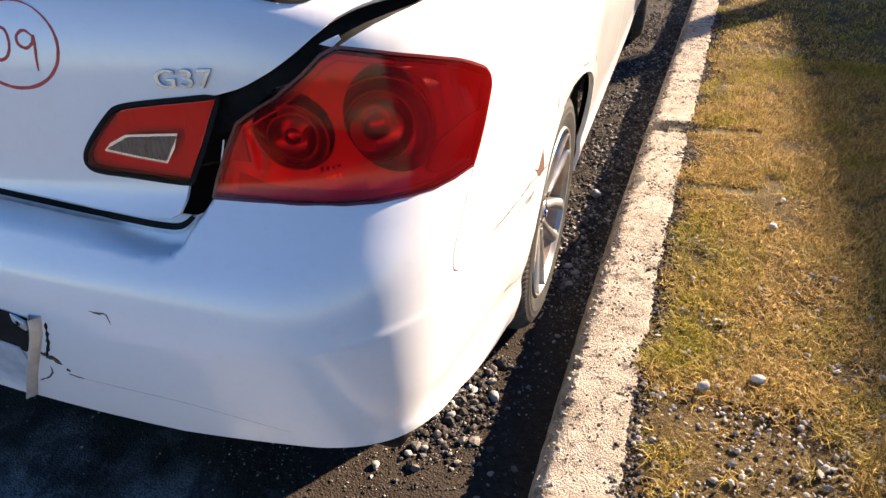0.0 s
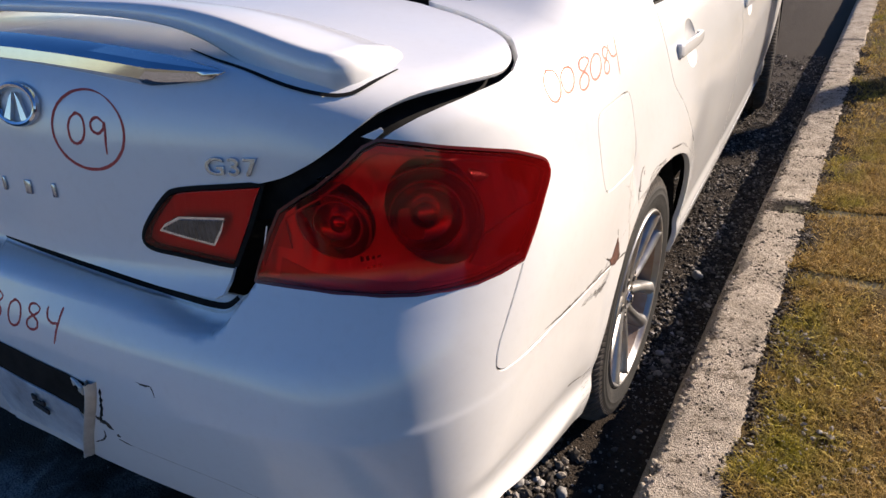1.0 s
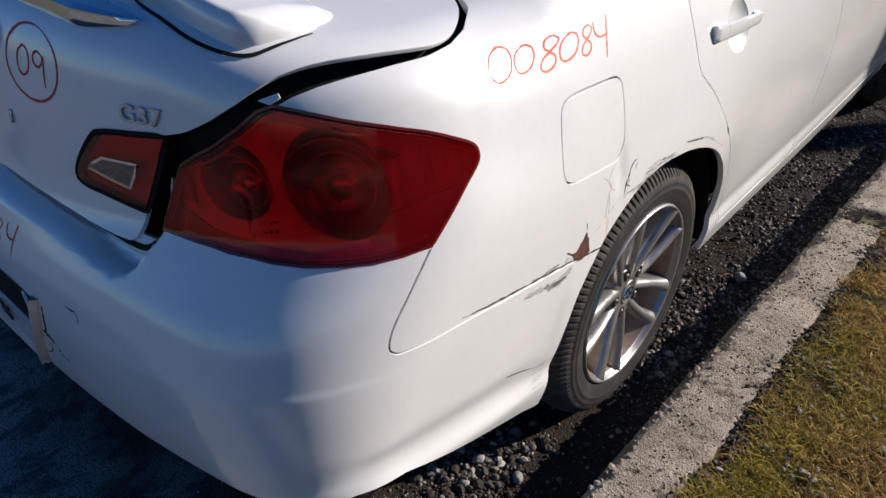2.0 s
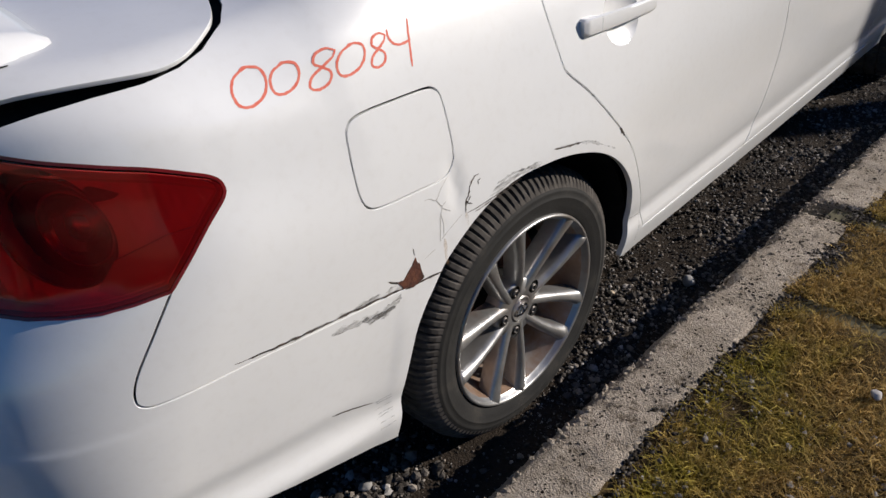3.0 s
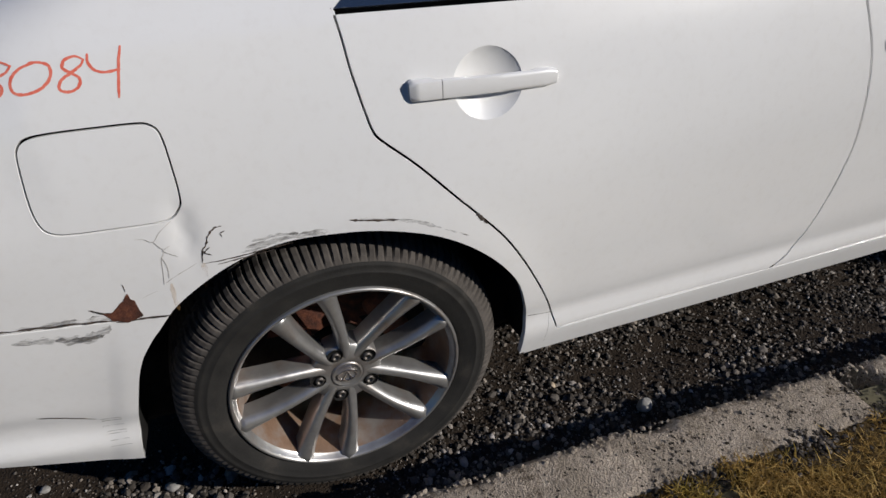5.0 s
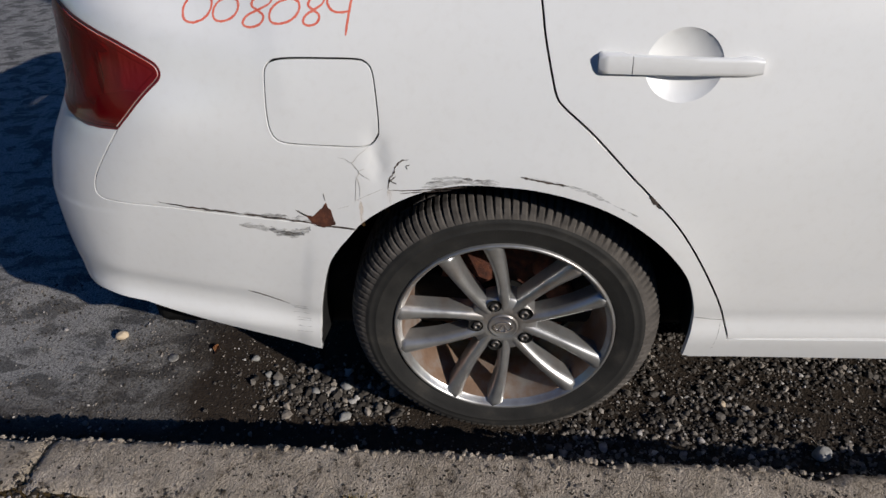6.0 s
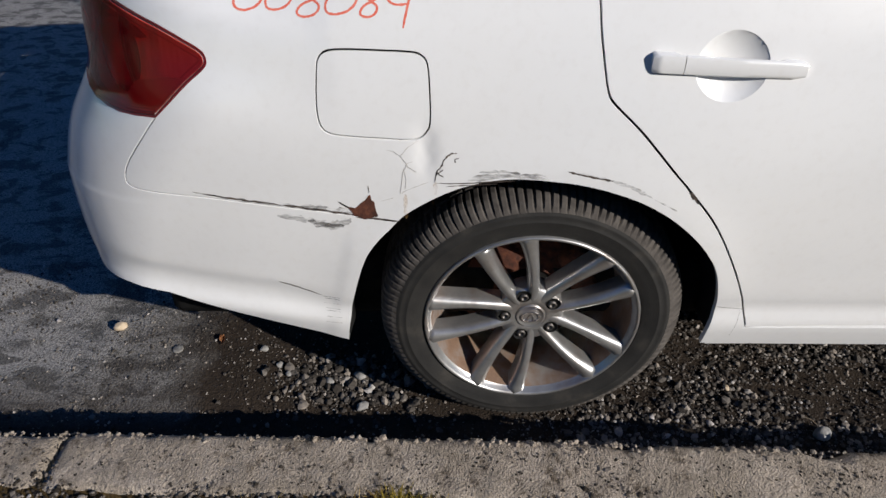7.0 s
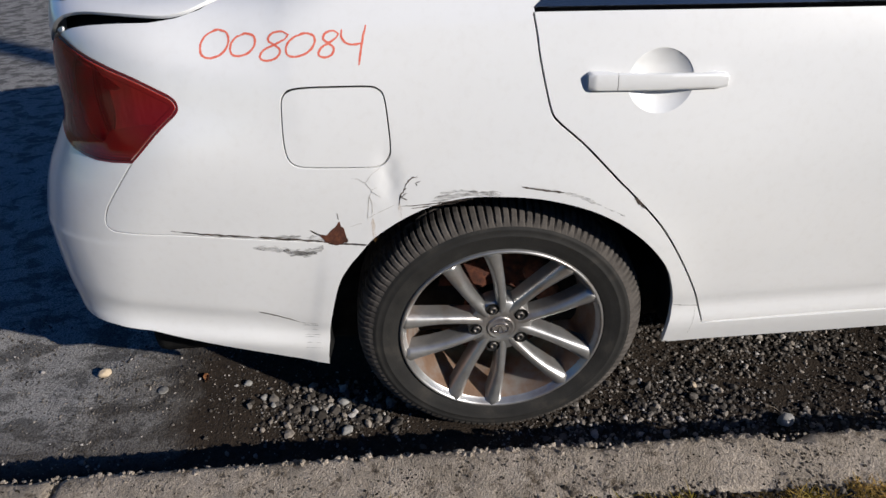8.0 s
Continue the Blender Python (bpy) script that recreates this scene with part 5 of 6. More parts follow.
for ch, y0, z0, wide, high, lean in (("0", -0.543, 1.0125, 0.056, 0.043, 0.22), ("0", -0.488, 1.0135, 0.049, 0.035, 0.25), ("8", -0.430, 1.004, 0.047, 0.047, 0.50), ("0", -0.386, 1.009, 0.055, 0.037, 0.30), ("8", -0.326, 1.005, 0.036, 0.043, 0.35), ("4", -0.285, 1.002, 0.047, 0.045, 0.0)):
    for k, stroke in enumerate(GLYPH[ch]):
        pts = spline(stroke, 7)
        sv = S(*zip(y0 + wide * (pts[:, 0] + lean * (pts[:, 1] - 0.5)), z0 + high * pts[:, 1]))
        ribbon("marking", sv, 0.0040, PENCIL, quarter_panel, "red grease-pencil writing", off=0.0006, ends=0.6, rough=0.22, seed=int(-y0 * 1000) + k)
ring = [(-0.195 + 0.082 * math.cos(a), 1.190 + 0.073 * math.sin(a)) for a in np.linspace(0.4, 2 * math.pi + 0.5, 50)]
ribbon("marking", S(*ring), 0.0042, PENCIL, quarter_panel, "red grease-pencil writing", off=0.0006, rough=0.15)


def tail_place(x0, z0):
    return lambda u, w: R(*zip(x0 + u, z0 + w))


write("008084", tail_place(-0.068, 0.738), 0.036, 0.012, 0.040, 0.0045, PENCIL_DARK, bumper_cover, bumper_form, bumper_norm, 8)


def lid_place(x0, z0):
    return lambda u, w: np.array([on_lid_any(x0 + a, z0 + b) for a, b in zip(u, w)])


write("09", lid_place(0.258, 1.034), 0.034, 0.008, 0.042, 0.0042, PENCIL_DARK, trunk_lid, lid_form, lid_norm, 2)
ring = [on_lid_any(0.295 + 0.066 * math.cos(a), 1.056 + 0.055 * math.sin(a)) for a in np.linspace(0.9, 2 * math.pi + 1.2, 60)]
ribbon("marking", np.array(ring), 0.0045, PENCIL_DARK, trunk_lid, "red grease-pencil ring", off=0.0006, form=lid_form, norm=lid_norm, rough=0.15)

# ---- damage on the rear flank ----
def line_sv(pts, n=6):
    return S(*[tuple(q) for q in spline(pts, n)])


def scratch(pts, width, material, label="", rough=0.6, seed=0, parent=None, off=0.0009, ends=0.15):
    ribbon("scratch", line_sv(pts), width, material, parent or quarter_panel, label, off=off, rough=rough, seed=seed, ends=ends)


scratch([(-0.672, 0.681), (-0.61, 0.671), (-0.555, 0.664), (-0.50, 0.657), (-0.447, 0.651), (-0.393, 0.643), (-0.355, 0.638)], 0.0036, CRACK, "dark torn seam", 0.95, 1)
scratch([(-0.47, 0.655), (-0.43, 0.652), (-0.39, 0.648), (-0.36, 0.645)], 0.011, SCUFF, "", 0.7, 2)
scratch([(-0.60, 0.668), (-0.52, 0.660), (-0.44, 0.652)], 0.006, SCUFF, "", 0.9, 3)
scratch([(-0.36, 0.634), (-0.32, 0.632), (-0.275, 0.628)], 0.0035, CRACK, "", 0.5, 4)
scratch([(-0.515, 0.633), (-0.461, 0.624), (-0.418, 0.614), (-0.388, 0.618), (-0.370, 0.630)], 0.017, SCUFF, "grey smeared scuff", 0.5, 5, bumper_cover)
scratch([(-0.455, 0.622), (-0.42, 0.613), (-0.385, 0.613)], 0.011, SMEAR, "", 0.5, 6, bumper_cover)
scratch([(-0.540, 0.456), (-0.50, 0.441), (-0.455, 0.421)], 0.003, CRACK, "thin dark scratch", 0.5, 7, bumper_cover)
for k in range(7):
    z = 0.345 + 0.012 * k + 0.003 * (k % 3)
    scratch([(-0.452 + 0.004 * (k % 2), z), (-0.415, z - 0.002)], 0.0014, SCUFF, "", 0.5, 20 + k, bumper_cover)
rust_out = spline([(-0.373, 0.656), (-0.362, 0.654), (-0.353, 0.661), (-0.344, 0.67), (-0.339, 0.673), (-0.33, 0.685), (-0.328, 0.674), (-0.323, 0.67), (-0.322, 0.661), (-0.32, 0.648), (-0.318, 0.638), (-0.332, 0.634), (-0.343, 0.63), (-0.353, 0.636), (-0.363, 0.638), (-0.366, 0.645)], 3, True)
panel("rust_patch", S(*[tuple(q) for q in rust_out]), RUST, quarter_panel, "flaking brown rust hole", step=0.008, gap=0, off=0.0012, depth=0.001)
scratch([(-0.392, 0.668), (-0.375, 0.657), (-0.36, 0.652)], 0.003, CRACK, "", 0.6, 9)
scratch([(-0.332, 0.705), (-0.331, 0.69)], 0.0012, CRACK, "", 0.4, 10)
for k, pts in enumerate(([(-0.294, 0.779), (-0.281, 0.776), (-0.269, 0.769), (-0.255, 0.784), (-0.236, 0.797)], [(-0.269, 0.769), (-0.263, 0.758), (-0.258, 0.750), (-0.265, 0.735), (-0.268, 0.715), (-0.272, 0.690)],
                         [(-0.258, 0.752), (-0.247, 0.757)], [(-0.260, 0.75), (-0.250, 0.742), (-0.240, 0.735)], [(-0.264, 0.74), (-0.260, 0.72), (-0.262, 0.70)], [(-0.272, 0.690), (-0.25, 0.702), (-0.215, 0.717)], [(-0.31, 0.672), (-0.285, 0.680)])):
    scratch(pts, 0.0009, HAIR, "hairline paint crack", 0.5, 30 + k)
scratch([(-0.165, 0.774), (-0.178, 0.772), (-0.190, 0.760), (-0.194, 0.748), (-0.203, 0.736), (-0.207, 0.716)], 0.0030, CRACK, "open rusty crack", 0.9, 40)
scratch([(-0.162, 0.765), (-0.170, 0.762), (-0.168, 0.756)], 0.0015, CRACK, "", 0.5, 41)
scratch([(-0.19, 0.742), (-0.200, 0.733), (-0.19, 0.727)], 0.002, CRACK, "", 0.6, 42)
scratch([(-0.205, 0.716), (-0.207, 0.70), (-0.210, 0.670)], 0.008, STAIN, "orange rust run", 0.3, 43)
scratch([(-0.262, 0.69), (-0.263, 0.66), (-0.262, 0.635)], 0.007, STAIN, "", 0.3, 44)
scratch([(-0.205, 0.714), (-0.16, 0.715), (-0.11, 0.719), (-0.06, 0.722)], 0.002, CRACK, "", 0.7, 46)
scratch([(-0.185, 0.708), (-0.14, 0.712), (-0.09, 0.716)], 0.0018, CRACK, "", 0.7, 47)
scratch([(-0.145, 0.722), (-0.10, 0.732), (-0.05, 0.733), (0.0, 0.730)], 0.012, SCUFF, "grey rubbed scuff", 0.6, 48)
scratch([(-0.125, 0.738), (-0.09, 0.741), (-0.05, 0.738)], 0.005, SCUFF, "", 0.6, 49)
scratch([(0.035, 0.744), (0.06, 0.738), (0.094, 0.731), (0.12, 0.727)], 0.0035, CRACK, "dark scrape", 0.7, 50)
scratch([(0.05, 0.742), (0.10, 0.732), (0.15, 0.716), (0.195, 0.692)], 0.006, SCUFF, "", 0.7, 51)
scratch([(0.20, 0.688), (0.225, 0.675), (0.25, 0.660)], 0.0025, SCUFF, "", 0.6, 52)
scratch([(0.394, 0.394), (0.425, 0.388), (0.455, 0.384)], 0.0013, CRACK, "", 0.3, 53)
scratch([(0.449, 0.380), (0.448, 0.34), (0.444, 0.300)], 0.0012, SCUFF, "", 0.3, 54)
scratch([(0.262, 0.703), (0.272, 0.692), (0.285, 0.677)], 0.006, CRACK, "", 0.7, 55)

# damage on the tail
tail_line = lambda pts, n=6: R(*[tuple(q) for q in spline(pts, n)])
for k, (pts, w) in enumerate((([(0.364, 0.697), (0.380, 0.694), (0.392, 0.694), (0.398, 0.678)], 0.0024), ([(0.250, 0.603), (0.264, 0.598), (0.283, 0.583)], 0.009), ([(0.256, 0.575), (0.254, 0.560), (0.240, 0.546), (0.216, 0.532)], 0.003),
                              ([(0.286, 0.573), (0.293, 0.570)], 0.007), ([(0.286, 0.563), (0.300, 0.559), (0.312, 0.557)], 0.003))):
    ribbon("scratch", tail_line(pts), w, CRACK, bumper_cover, "dark crack in the bumper", off=0.0009, rough=0.6, seed=60 + k, ends=0.2, form=bumper_form, norm=bumper_norm)


ribbon("scratch", tail_line([(0.312, 0.557), (0.40, 0.545), (0.481, 0.531), (0.56, 0.508), (0.64, 0.48)]), 0.0014, HAIR, bumper_cover, "faint crease line", off=0.0006, rough=0.6, ends=0.2)
# Black ribbon paints the shadow under the lid's edge, a light grey line below it.
lid_shade_line = R(*[tuple(q) for q in spline([(0.0, 0.862), (0.167, 0.849), (0.288, 0.836), (0.396, 0.822), (0.455, 0.815), (0.488, 0.815), (0.506, 0.828)], 5)])
ribbon("lid_seal", lid_shade_line - [0, 0.011], 0.004, STEEL, bumper_cover, "thin light grey strip below the lid gap", off=0.004, form=bumper_form, norm=bumper_norm, ends=0.7)
ribbon("lid_seal", lid_shade_line, 0.010, BLACK, bumper_cover, "black strip painted for the shade under the lid", off=0.003, form=bumper_form, norm=bumper_norm, ends=0.7)

# ---- number-plate recess ----
m = Mat("bare_backing", 0.35, 0.3)
m.color(m.ramp(m.noise(16, 5), (0.35, (0.62, 0.66, 0.70)), (0.6, (0.42, 0.45, 0.50)), (0.8, (0.22, 0.23, 0.25))))
m.bump(m.noise(20, 3), 0.5, 0.02)
BACKING = m.m
def plate_recess():
    """The missing number plate's pocket, its darkness a flat black sheet, with its crumpled backing and bright end
    frames.
    """
    holder = new("plate_holder")
    holder.parent = bumper_cover
    # No recess is cut: black colour on the skin gives the pocket's darkness.
    out = R((0.006, 0.700), (0.091, 0.693), (0.212, 0.679), (0.268, 0.668), (0.256, 0.636), (0.236, 0.612), (0.225, 0.600), (0.163, 0.622), (0.027, 0.640), (0.0, 0.640))
    panel("pocket", out, BLACK, holder, "flat black sheet painted as the dark plate pocket", step=0.02, gap=0, off=0.0015, depth=0)
    back = R((-0.02, 0.640), (0.03, 0.639), (0.163, 0.621), (0.216, 0.609), (0.222, 0.567), (0.196, 0.520), (0.172, 0.492), (0.10, 0.502), (-0.02, 0.503))
    panel("plate_backing", back, BACKING, holder, "dented bare plate backing", step=0.03, gap=0, off=0.004, depth=0.003)
    lip = R(*[tuple(q) for q in spline([(-0.02, 0.523), (0.05, 0.520), (0.12, 0.512), (0.185, 0.500)], 6)])
    ribbon("backing_lip", lip, 0.012, PAINT, holder, off=0.009, ends=1.0)
    for path in ([(0.268, 0.678), (0.266, 0.660), (0.258, 0.636), (0.238, 0.597), (0.212, 0.552), (0.190, 0.510), (0.176, 0.487)], [(0.004, 0.702), (0.0, 0.690), (-0.012, 0.660), (-0.04, 0.62), (-0.066, 0.575), (-0.09, 0.530), (-0.098, 0.512)]):
        line = spline(path, 4)
        rows = []
        bm = bmesh.new()
        for x, z in line:
            p = rear_pt(abs(x), z)
            rows.append([bm.verts.new((x + dx, p[1] - dy, z)) for dx, dy in ((-0.010, 0.0), (-0.008, 0.007), (-0.003, 0.008), (-0.001, 0.014), (0.002, 0.014), (0.004, 0.008), (0.008, 0.006), (0.010, -0.001))])
        for a, b in zip(rows, rows[1:]):
            for i in range(7):
                bm.faces.new((a[i], a[i + 1], b[i + 1], b[i]))
        part("end_frame", bm, STEEL, holder, "dull chrome end frame")
    torn = R(*[tuple(q) for q in spline([(0.284, 0.668), (0.281, 0.648), (0.272, 0.620), (0.258, 0.592)], 5)])
    ribbon("torn_edge", torn, 0.006, BLACK, holder, off=0.001, rough=0.7, seed=3)
    for x, z, sx, sz in ((0.112, 0.607, 0.012, 0.012), (0.122, 0.600, 0.020, 0.005), (0.118, 0.585, 0.040, 0.010), (0.133, 0.600, 0.006, 0.012)):
        bm = bmesh.new()
        p = rear_pt(x, z)
        box(bm, pose(p[0], p[1] - 0.0085, p[2], 0, 12, 0), sx, 0.004, sz, 0.001)
        part("bracket", bm, PLASTIC, holder)
    bm = bmesh.new()
    p = rear_pt(0.238, 0.664)
    box(bm, pose(p[0], p[1] - 0.003, p[2], 0, 10, -12), 0.034, 0.006, 0.018, 0.002)
    clip = part("clip", bm, STEEL, holder)
    bm = bmesh.new()
    box(bm, pose(p[0] + 0.002, p[1] - 0.007, p[2]), 0.007, 0.003, 0.007, 0.001)
    part("clip_hole", bm, BLACK, clip)


plate_recess()

# underbody: floor pan, rear muffler tab and axle
bm = bmesh.new()
box(bm, pose(0, 1.3, 0.34), 1.5, 4.3, 0.16, 0.03)
part("floor_pan", bm, BLACK, car, "black underbody")
for yy in (0.0, 2.85):
    bm = bmesh.new()
    box(bm, pose(0, yy, 0.33), 1.45, 0.09, 0.09, 0.02)
    part("axle", bm, RUST, car, "rusty axle")

# wheel cap emblems
for w in [o for o in car.children if o.name.startswith("wheel") and o.type == "EMPTY"]:
    bm = bmesh.new()
    n = 28
    rows = [[bm.verts.new((h, sx * math.cos(a), sz * math.sin(a))) for a in np.linspace(0, 2 * math.pi, n, endpoint=False)] for sx, sz, h in ((0.022, 0.016, 0.009), (0.021, 0.015, 0.0125), (0.0175, 0.0115, 0.0125), (0.0165, 0.0105, 0.009))]
    for a, b in zip(rows, rows[1:]):
        for i in range(n):
            bm.faces.new((a[i], a[(i + 1) % n], b[(i + 1) % n], b[i]))
    for sg in (-1, 1):
        q = [(0.001 * sg, 0.009), (0.004 * sg, 0.004), (0.011 * sg, -0.010), (0.006 * sg, -0.011)]
        lo_, hi_ = [[bm.verts.new((h, y, z)) for y, z in q] for h in (0.009, 0.0125)]
        bm.faces.new(hi_)
        for i in range(4):
            bm.faces.new((lo_[i], lo_[(i + 1) % 4], hi_[(i + 1) % 4], hi_[i]))
    part("cap_emblem", bm, CHROME, w, smooth=False)
    for k in range(9):
        a0 = radians(100 + k * 8.5) + (0 if k < 5 else radians(8))
        bm = bmesh.new()
        q = [(r, a) for r in (0.283, 0.301) for a in (a0, a0 - radians(2.2 + (k % 3)))]
        vs = [[bm.verts.new((0.0252 + h - 0.00045 * (r > 0.29), r * math.cos(a), r * math.sin(a))) for r, a in q] for h in (0.0, 0.0005)]
        bm.faces.new((vs[1][0], vs[1][1], vs[1][3], vs[1][2]))
        for i, j in ((0, 1), (1, 3), (3, 2), (2, 0)):
            bm.faces.new((vs[0][i], vs[0][j], vs[1][j], vs[1][i]))
        part("tyre_letter_bar", bm, RUBBER, w, smooth=False)


# ---- gravel, crumbs, grass ----
def road_z(x, y):
    return 0.010 * noise.noise((x * 1.7, y * 1.7, 0.3)) + 0.004 * noise.noise((x * 9, y * 9, 2.0))


ICO = bmesh.new()
bmesh.ops.create_icosphere(ICO, subdivisions=1, radius=1.0)
ICO_V = np.array([v.co[:] for v in ICO.verts])
ICO_F = np.array([[v.index for v in f.verts] for f in ICO.faces])
ICO.free()


def stones(name, rows, material, label, category, seed, flat=0.7, kind="stuff"):
    """Many angular stones in one mesh. rows: x, y, z, size."""
    rng = np.random.default_rng(seed)
    rows = np.asarray(rows)
    n = len(rows)
    v = ICO_V[None] * (1 + rng.uniform(-0.28, 0.28, (n, 12, 1))) * rng.uniform(0.65, 1.25, (n, 1, 3))
    v[:, :, 2] *= flat
    a = rng.uniform(0, 2 * np.pi, n)
    c, s_ = np.cos(a)[:, None], np.sin(a)[:, None]
    tl = rng.uniform(-0.5, 0.5, n)
    ct, st = np.cos(tl)[:, None], np.sin(tl)[:, None]
    x, y, z = v[..., 0], v[..., 1] * ct - v[..., 2] * st, v[..., 1] * st + v[..., 2] * ct
    x, y = x * c - y * s_, x * s_ + y * c
    half = rows[:, 3, None] / 2
    p = np.stack([x * half + rows[:, 0, None], y * half + rows[:, 1, None], z * half + rows[:, 2, None] + half * flat * 0.55], -1).reshape(-1, 3)
    f = (ICO_F[None] + 12 * np.arange(n)[:, None, None]).reshape(-1, 3)
    me = bpy.data.meshes.new(name)
    me.vertices.add(len(p)), me.loops.add(f.size), me.polygons.add(len(f))
    me.vertices.foreach_set("co", p.ravel()), me.loops.foreach_set("vertex_index", f.ravel().astype(np.int32))
    me.polygons.foreach_set("loop_start", np.arange(0, f.size, 3, dtype=np.int32))
    me.update(calc_edges=True)
    me.polygons.foreach_set("use_smooth", [False] * len(f))
    me.materials.append(material)
    return tagged(new(name, me), label, category, kind=kind)


def scatter(n, x0, x1, y0, y1, smallest, largest, seed, keep=None):
    rng = np.random.default_rng(seed)
    out = []
    while len(out) < n:
        x, y = rng.uniform(x0, x1), rng.uniform(y0, y1)
        x += (kerb_x(y) - 0.965) * min(1.0, max(0.0, (x - 0.3) / 0.6))
        if x > kerb_x(y) - 0.004 or (keep and rng.uniform() > keep(x, y)):
            continue
        d = smallest * (largest / smallest) ** (rng.uniform() ** 2.2)
        out.append((x, y, road_z(x, y), d))
    return out


clump = lambda x, y: max(0.05, 0.5 + 1.3 * noise.noise((x * 6, y * 6, 11.0)))
heap = lambda x, y: math.exp(-(((x - 0.715) / 0.075) ** 2) - ((y + 0.44) / 0.15) ** 2)
strip = lambda x, y: max(0.03, math.exp(-(((x - 0.80) / 0.12) ** 2)) * (0.55 + 0.9 * noise.noise((x * 5, y * 5, 3.0))))
gravel = scatter(10000, 0.30, 0.97, 0.15, 4.2, 0.004, 0.017, 1, clump)
gravel += scatter(1500, 0.35, 0.97, 0.15, 4.2, 0.011, 0.026, 2, clump)
gravel += scatter(420, 0.50, 0.92, -0.95, -0.05, 0.009, 0.030, 3, heap)
gravel += scatter(1500, 0.45, 0.97, -1.0, 0.2, 0.003, 0.012, 4, heap)
gravel += scatter(5200, 0.2, 0.97, -1.7, 0.3, 0.003, 0.009, 5, clump)
gravel += scatter(2500, -0.9, 0.97, -2.4, -0.4, 0.003, 0.007, 6)
gravel += scatter(24000, 0.35, 0.97, -0.05, 3.2, 0.003, 0.010, 8)
gravel += scatter(5000, 0.40, 0.97, 0.1, 4.2, 0.008, 0.015, 18, clump)
gravel += scatter(1300, 0.50, 0.96, 0.10, 2.6, 0.010, 0.022, 15, clump)
gravel += scatter(250, 0.84, 0.96, -1.4, 2.5, 0.008, 0.022, 7)
stones("gravel", gravel, STONE, "loose grey road gravel of mixed sizes", "gravel", 5)

rng = np.random.default_rng(12)
crumbs = []
for _ in range(13000):
    y = rng.uniform(-1.3, 4.0)
    if noise.noise((y * 4, 2.0, 1.0)) + 0.25 < rng.uniform(-0.2, 0.6):
        continue
    crumbs.append((kerb_x(y) + 0.197 + rng.normal(0, 0.030), y, 0.119 + rng.uniform(0, 0.008), rng.uniform(0.003, 0.013)))
for _ in range(2400):
    y = rng.uniform(-1.2, 3.4)
    crumbs.append((kerb_x(y) + rng.uniform(0.07, 0.18), y, 0.128, rng.uniform(0.002, 0.007)))
for y0, n in ((0.62, 130), (1.18, 500), (0.92, 90), (0.2, 90), (-0.25, 60), (1.75, 70)):
    for _ in range(n):
        x = rng.uniform(0.08, 0.21)
        y = y0 + rng.normal(0, 0.035)
        crumbs.append((kerb_x(y0) + x, y, 0.085 if 1.14 < y < 1.22 and x < 0.19 else 0.127, rng.uniform(0.003, 0.010)))
chips = []
for _ in range(2600):
    y = rng.uniform(-1.4, 4.0)
    if noise.noise((y * 5, 7.0, 2.0)) + 0.3 > rng.uniform(-0.3, 0.6):
        u = abs(rng.normal(0, 0.022))
        chips.append((kerb_x(y) + 0.026 + u, y, 0.107 + min(0.016, u * 0.8), 0.004 * 5 ** (rng.uniform() ** 2)))
stones("kerb_chips", chips, CONCRETE, "broken concrete chips on the kerb's worn edge", "chips", 14)
m = Mat("dark_crumb", 0.95, spec=0.12)
m.color(m.ramp(m.island(), (0.0, (0.022, 0.018, 0.014)), (0.6, (0.06, 0.05, 0.04)), (1.0, (0.2, 0.175, 0.15))))
stones("crumbs", crumbs, m.m, "dark soil crumbs along the kerb", "soil", 9)

m = Mat("pale_pebble", 0.85)
m.color(m.mix(m.noise(130, 4), m.ramp(m.island(), (0.0, (0.18, 0.16, 0.14)), (0.6, (0.34, 0.31, 0.28)), (1.0, (0.55, 0.52, 0.49))), (0.2, 0.17, 0.13)))
PEBBLE = m.m
pebbles = []
for _ in range(4500):
    x, y = rng.uniform(0.2, 0.75), rng.uniform(-1.5, 0.35)
    if rng.uniform() < 0.25 + 0.75 * np.clip(-y / 0.4, 0, 1):
        pebbles.append((kerb_x(y) + x, y, 0.125, 0.004 * (5 ** (rng.uniform() ** 2))))
stones("lawn_pebbles", pebbles, PEBBLE, "pale pebbles lying in thin grass", "pebbles", 10)


